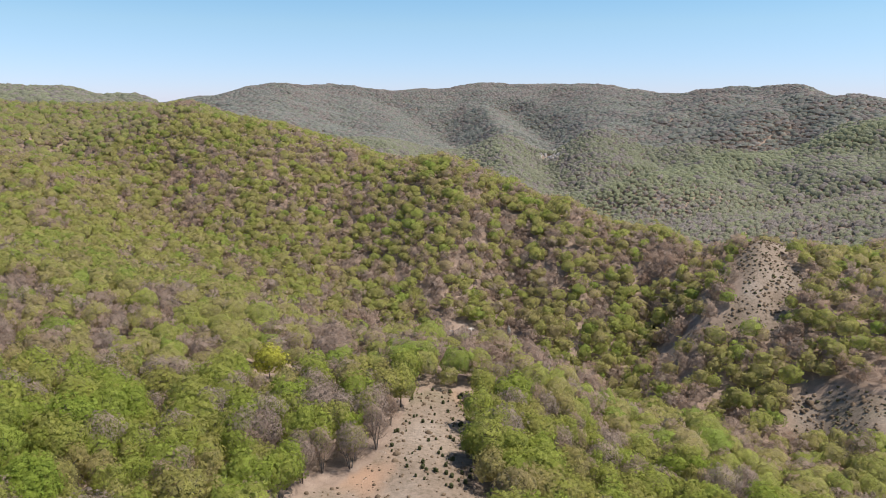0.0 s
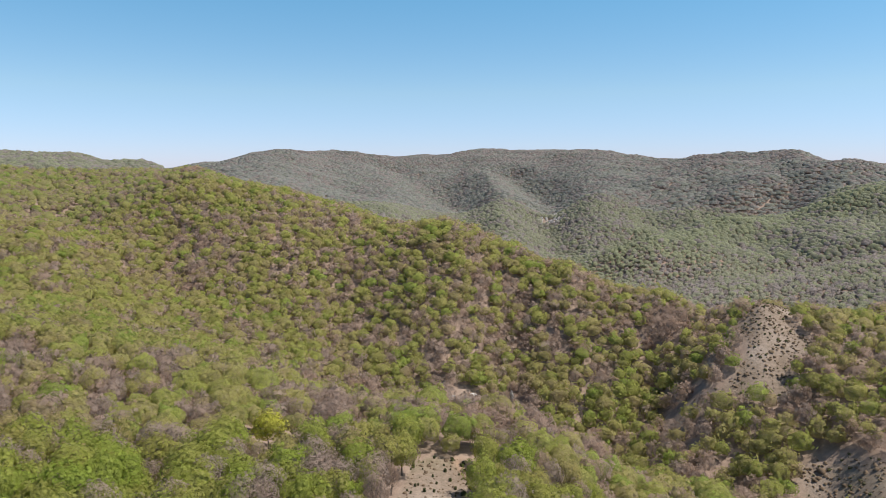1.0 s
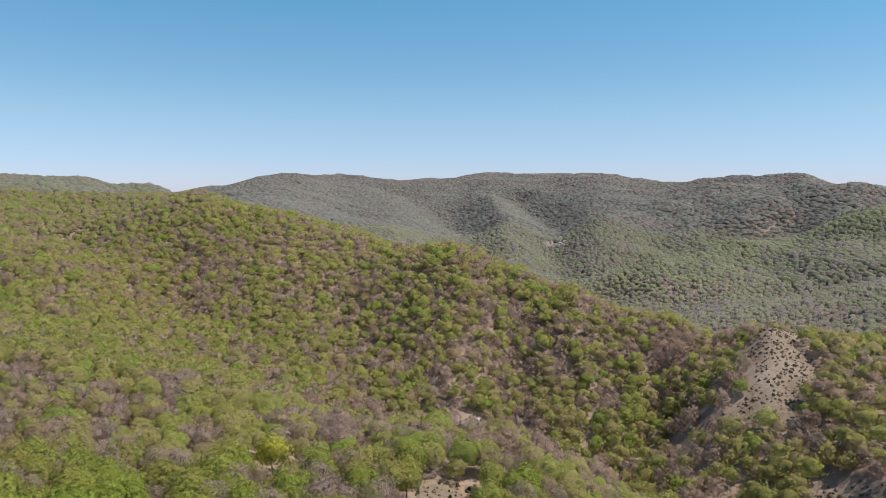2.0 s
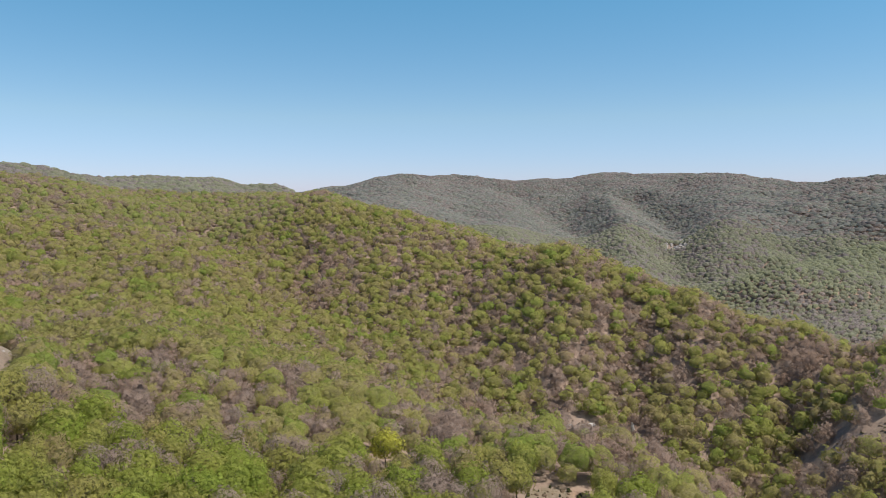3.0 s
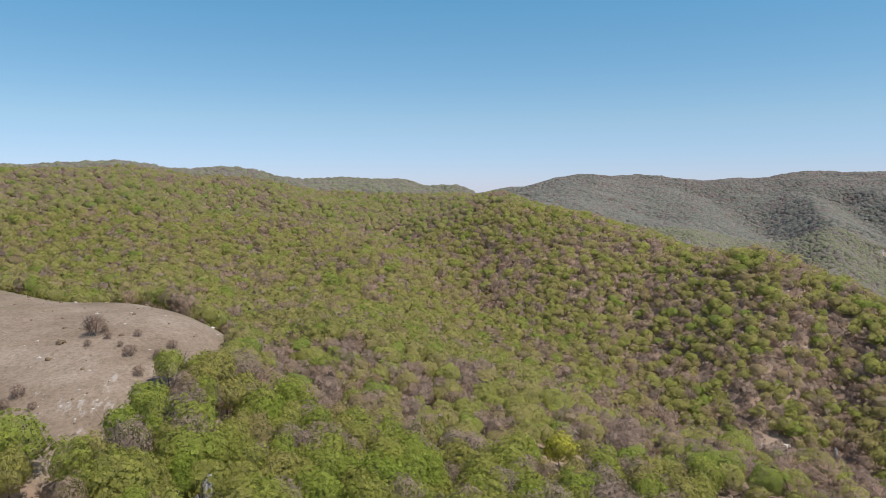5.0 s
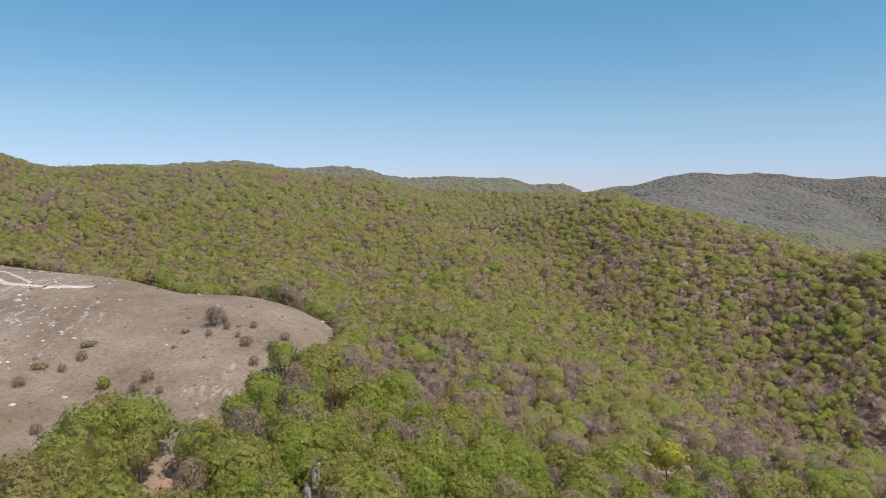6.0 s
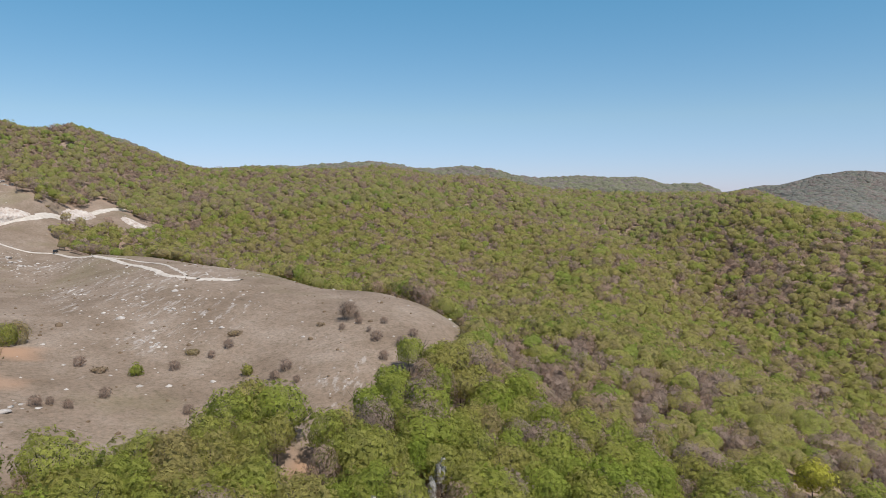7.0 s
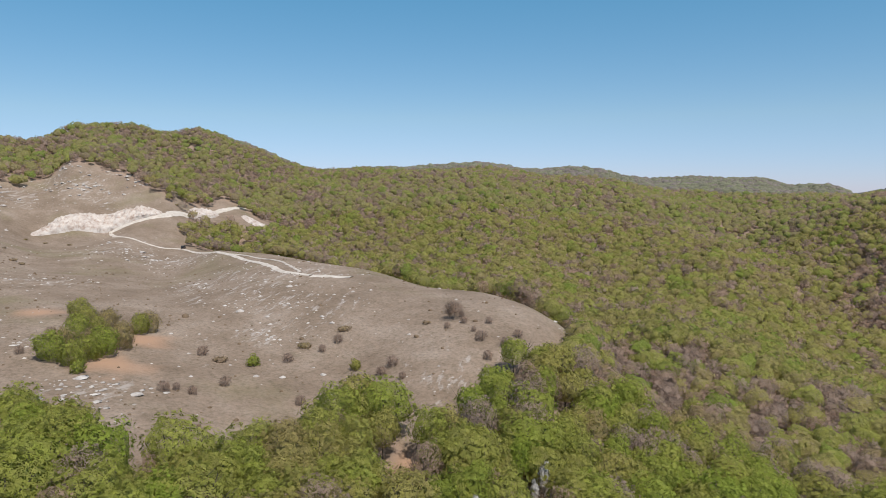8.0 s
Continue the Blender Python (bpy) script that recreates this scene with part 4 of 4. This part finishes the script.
CUT, n_, l_, b_ = material("fresh_cut_limestone", 0.9)
cut = ramp(n_, l_, noise_tex(n_, l_, 0.3, 10.0, 0.75), [(0.36, (0.34, 0.25, 0.2)), (0.48, (0.5, 0.43, 0.385)), (0.66, (0.64, 0.6, 0.56))])
l_.new(cut, b_.inputs["Base Color"])
bumped(n_, l_, b_, noise_tex(n_, l_, 0.8, 6.0, 0.7), 0.7, 0.8)
rock_face([(82.3, 457), (80.3, 459), (78.1, 464), (76.6, 470), (74.7, 470), (73.3, 475)], [(82.0, 462), (80.0, 482), (78.0, 491), (76.0, 493), (74.5, 490), (73.0, 480)], 80, 14, 2.6, "white limestone quarry cut into the hillside", rng)
rock_face([(71.5, 497), (70.6, 502), (69.8, 512), (69.0, 522)], [(71.4, 508), (70.9, 524), (70.2, 530), (69.2, 528)], 26, 10, 1.6, "small white quarry cut above the road", rng)
rock_face([(67.6, 520), (66.8, 510), (66.0, 503), (65.4, 503)], [(67.4, 530), (66.7, 528), (66.0, 520), (65.5, 510)], 26, 8, 1.2, "white spoil bank of broken limestone", rng)


def boulder(seed, rng):
    bm = bmesh.new()
    bmesh.ops.create_icosphere(bm, subdivisions=2, radius=1.0)
    off = Vector((seed * 7.3, seed * 3.1, 0))
    for v in bm.verts:
        v.co *= 0.75 + 0.6 * noise.noise(v.co * 1.1 + off) + 0.2 * noise.noise(v.co * 3 + off)
        v.co.z = max(v.co.z, -0.25)
    me = bpy.data.meshes.new("limestone_boulder")
    bm.to_mesh(me)
    bm.free()
    me.materials.append(ROCK)
    return me


CLIFF = 1120
SHAPES = [boulder(k, rng) for k in range(6)]
BOULDERS = [(65.4, 173, 0.8), (65.2, 174, 0.5), (65.7, 172, 0.6), (64.3, 198, 0.7), (64.0, 199, 0.9), (63.9, 197, 0.5), (64.6, 200, 0.5), (59.1, 205, 0.4), (62.5, 186, 0.4), (66.9, 181, 0.4), (81.5, 186, 0.5), (79.0, 215, 0.4), (66.2, 176, 0.4), (62, 230, 0.5)]
for hb, hr, w, cnt in ((79.4, 552, 6, 16), (78.9, 522, 9, 16), (77.1, 516, 9, 18), (80.3, 534, 5, 8), (83.1, 519, 8, 10), (75.9, 545, 8, 12), (74.4, 533, 6, 10), (75.8, 392, 12, 14), (72.0, 355, 12, 10), (55.8, 772, 16, 16), (54.0, 780, 14, 12), (53.2, 792, 8, 8), (60.2, 668, 14, 14)):
    for _ in range(cnt):
        dx, dy = rng.normal(0, w, 2)
        x, y = place(hb, hr)
        x, y = x + dx, y + dy * 0.7
        BOULDERS.append((math.degrees(math.atan2(-x, y)), math.hypot(x, y), rng.uniform(0.5, 1.6) * (1 if hr < 600 else 1.7 if hr < 900 else 4)))
BOULDERS += [(-0.8, 277, 2.6), (-2.2, 282, 3.0), (-1.8, 280, 1.8), (-1.2, 278, 1.4), (-2.6, 283, 1.6), (70.7, 684, 2.4), (70.5, 680, 2.0), (70.9, 678, 1.8), (58.4, 668, 2.0), (58.0, 667, 2.4)]
for _ in range(34):
    BOULDERS.append((rng.uniform(-9.8, -7.5), CLIFF + rng.normal(-18, 12), rng.uniform(2.0, 4.6)))
for b, r, w in BOULDERS:
    ob = new("boulder", SHAPES[int(rng.integers(6))])
    ob.matrix_basis = Matrix.Translation(ground_at(b, r)) @ Matrix.Rotation(rng.uniform(0, 6.28), 4, "Z") @ Matrix.Diagonal((w * rng.uniform(0.8, 1.5), w * rng.uniform(0.8, 1.3), w * (rng.uniform(0.4, 0.75) if r < 900 else rng.uniform(1.1, 1.5)), 1))
    tagged(ob, "weathered pale limestone boulder half sunk in turf" if r < 900 else "grey limestone crag among far trees", "boulder", "limestone boulders")


# ------------------------------------------------------------------ a car standing on the track
def box_mesh(name, profile, width, mat, bevel=0.06):
    """A body from a side profile (x forward, z up), given width and rounded edges."""
    bm = bmesh.new()
    left = [bm.verts.new((x, -width / 2, z)) for x, z in profile]
    face = bm.faces.new(left)
    ext = bmesh.ops.extrude_face_region(bm, geom=[face])
    bmesh.ops.translate(bm, vec=(0, width, 0), verts=[g for g in ext["geom"] if isinstance(g, bmesh.types.BMVert)])
    bmesh.ops.recalc_face_normals(bm, faces=bm.faces)
    bmesh.ops.bevel(bm, geom=list(bm.edges), offset=bevel, segments=2, affect="EDGES", profile=0.5)
    me = bpy.data.meshes.new(name)
    bm.to_mesh(me)
    bm.free()
    me.materials.append(mat)
    return me


def wheel_mesh(name, radius, width, mat):
    bm = bmesh.new()
    bmesh.ops.create_cone(bm, cap_ends=True, segments=18, radius1=radius, radius2=radius, depth=width, matrix=Matrix.Rotation(radians(90), 4, "X"))
    bmesh.ops.bevel(bm, geom=[e for e in bm.edges if e.calc_face_angle(0) > 1], offset=0.03, segments=2, affect="EDGES")
    me = bpy.data.meshes.new(name)
    bm.to_mesh(me)
    bm.free()
    me.materials.append(mat)
    return me


def plain(name, colour, rough, metal=0.0):
    m, n, l, b = material(name, rough)
    l.new(ramp(n, l, noise_tex(n, l, 6.0), [(0.3, tuple(c * 0.85 for c in colour)), (0.7, colour)]), b.inputs["Base Color"])
    b.inputs["Metallic"].default_value = metal
    return m


PAINT, GLASS, RUBBER, STEEL = plain("dark_car_paint", (0.03, 0.032, 0.038), 0.3), plain("dark_window_glass", (0.02, 0.024, 0.028), 0.08), plain("tyre_rubber", (0.02, 0.02, 0.02), 0.9), plain("steel_rim", (0.4, 0.4, 0.4), 0.4, 1.0)
LAMP = plain("lamp_glass", (0.6, 0.58, 0.55), 0.2)
car = thing("car", "dark off-road car standing on the dirt track", "car")
body = part("body", box_mesh("body", [(-2.1, 0.45), (2.05, 0.45), (2.15, 0.75), (2.05, 1.0), (0.95, 1.08), (-2.1, 1.1), (-2.18, 0.8)], 1.78, PAINT), car)
cabin = part("cabin", box_mesh("cabin", [(0.95, 1.07), (0.45, 1.62), (0.2, 1.7), (-1.85, 1.68), (-2.08, 1.09)], 1.6, PAINT), car)
for side in (-1, 1):
    win = part("side_window", box_mesh("side_window", [(0.62, 1.14), (0.3, 1.56), (-1.8, 1.56), (-1.92, 1.14)], 0.03, GLASS, 0.01), cabin)
    win.location = (0, side * 0.8, 0)
    lamp = part("headlight", box_mesh("headlight", [(2.06, 0.78), (2.14, 0.78), (2.12, 0.93), (2.04, 0.93)], 0.32, LAMP, 0.01), body)
    lamp.location = (0, side * 0.62, 0)
    for fx in (-1.3, 1.32):
        tyre = part("wheel", wheel_mesh("tyre", 0.37, 0.24, RUBBER), car)
        tyre.location = (fx, side * 0.78, 0.37)
        part("rim", wheel_mesh("rim", 0.22, 0.26, STEEL), tyre)
wind = part("windscreen", box_mesh("windscreen", [(0.93, 1.12), (0.5, 1.58), (0.53, 1.6), (0.97, 1.13)], 1.4, GLASS, 0.005), cabin)
car_at = ground_at(71.8, 412, 0.4)
car.matrix_basis = Matrix.Translation(car_at) @ Matrix.Rotation(radians(150), 4, "Z")


# ------------------------------------------------------------------ loose stones and tussocks over the turf
def strewn(name, label, category, xs, ys, shapes, mats, size, rng):
    z = land(xs, ys)
    pick = rng.integers(0, len(shapes), len(xs))
    verts, faces, base = [], [], 0
    for k, (v, f) in enumerate(shapes):
        sel = np.where(pick == k)[0]
        a = rng.uniform(0, 6.283, len(sel))[:, None]
        w = (size * rng.lognormal(0, 0.45, len(sel)))[:, None]
        verts.append(np.stack([(v[:, 0] * np.cos(a) - v[:, 1] * np.sin(a)) * w + xs[sel][:, None], (v[:, 0] * np.sin(a) + v[:, 1] * np.cos(a)) * w + ys[sel][:, None], v[:, 2] * w + z[sel][:, None]], -1).reshape(-1, 3))
        faces.append((f[None] + (np.arange(len(sel)) * len(v))[:, None, None] + base).reshape(-1, f.shape[1]))
        base += len(sel) * len(v)
    return tagged(new(name, poly_mesh(name, np.concatenate(verts), faces, mats)), label, category, kind="stuff")


def open_spots(count, b0, b1, r0, r1, rng, weight):
    b, r = rng.uniform(b0, b1, count * 8), np.sqrt(rng.uniform(r0 * r0, r1 * r1, count * 8))
    x, y = place(b, r)
    k = (turf_share(x, y) > 0.6) & (rng.uniform(0, 1, len(x)) < weight(x, y))
    return x[k][:count], y[k][:count]


sx_, sy_ = open_spots(1500, 40, 88, 95, 570, rng, lambda x, y: 0.06 + stony_share(x, y))
strewn("loose_stones", "loose pale limestone pieces lying on dry turf", "stones", sx_, sy_, [dome(5, ((1.0, -0.1), (0.7, 0.35)), 1.0, 0.5, rng) for _ in range(5)], [ROCK], 0.32, rng)
sx_, sy_ = open_spots(800, 40, 88, 95, 400, rng, lambda x, y: 0.15 + 0.85 * ripple(x, y, 16, 31) ** 2)
strewn("tussocks", "low brown tussocks and dwarf scrub on the meadow", "scrub", sx_, sy_, [dome(5, ((0.9, 0.0), (0.8, 0.5)), 1.0, 0.8, rng) for _ in range(5)], [TUSSOCK], 0.26, rng)
sx_, sy_ = open_spots(500, -7, 15, 95, 148, rng, lambda x, y: 0.5 + 0 * x)
strewn("tussocks", "small dry tussocks in the clearing", "scrub", sx_, sy_, [dome(5, ((0.9, 0.0), (0.8, 0.5)), 1.0, 0.8, rng) for _ in range(5)], [TUSSOCK], 0.22, rng)
sx_, sy_ = open_spots(1300, -34, -20, 205, 342, rng, lambda x, y: 0.8 + 0 * x)
strewn("tussocks", "sparse scrub on the bare stony slope", "scrub", sx_, sy_, [dome(5, ((0.9, 0.0), (0.8, 0.5)), 1.0, 0.8, rng) for _ in range(5)], [TUSSOCK], 0.4, rng)
sx_, sy_ = open_spots(60, 73, 84, 118, 175, rng, lambda x, y: (stony_share(x, y) > 0.35) * 1.0)
strewn("limestone_slabs", "flat weathered limestone slabs breaking through the turf", "stones", sx_, sy_, [dome(6, ((1.0, -0.1), (0.85, 0.12)), 1.0, 0.16, rng) for _ in range(5)], [ROCK], 0.5, rng)
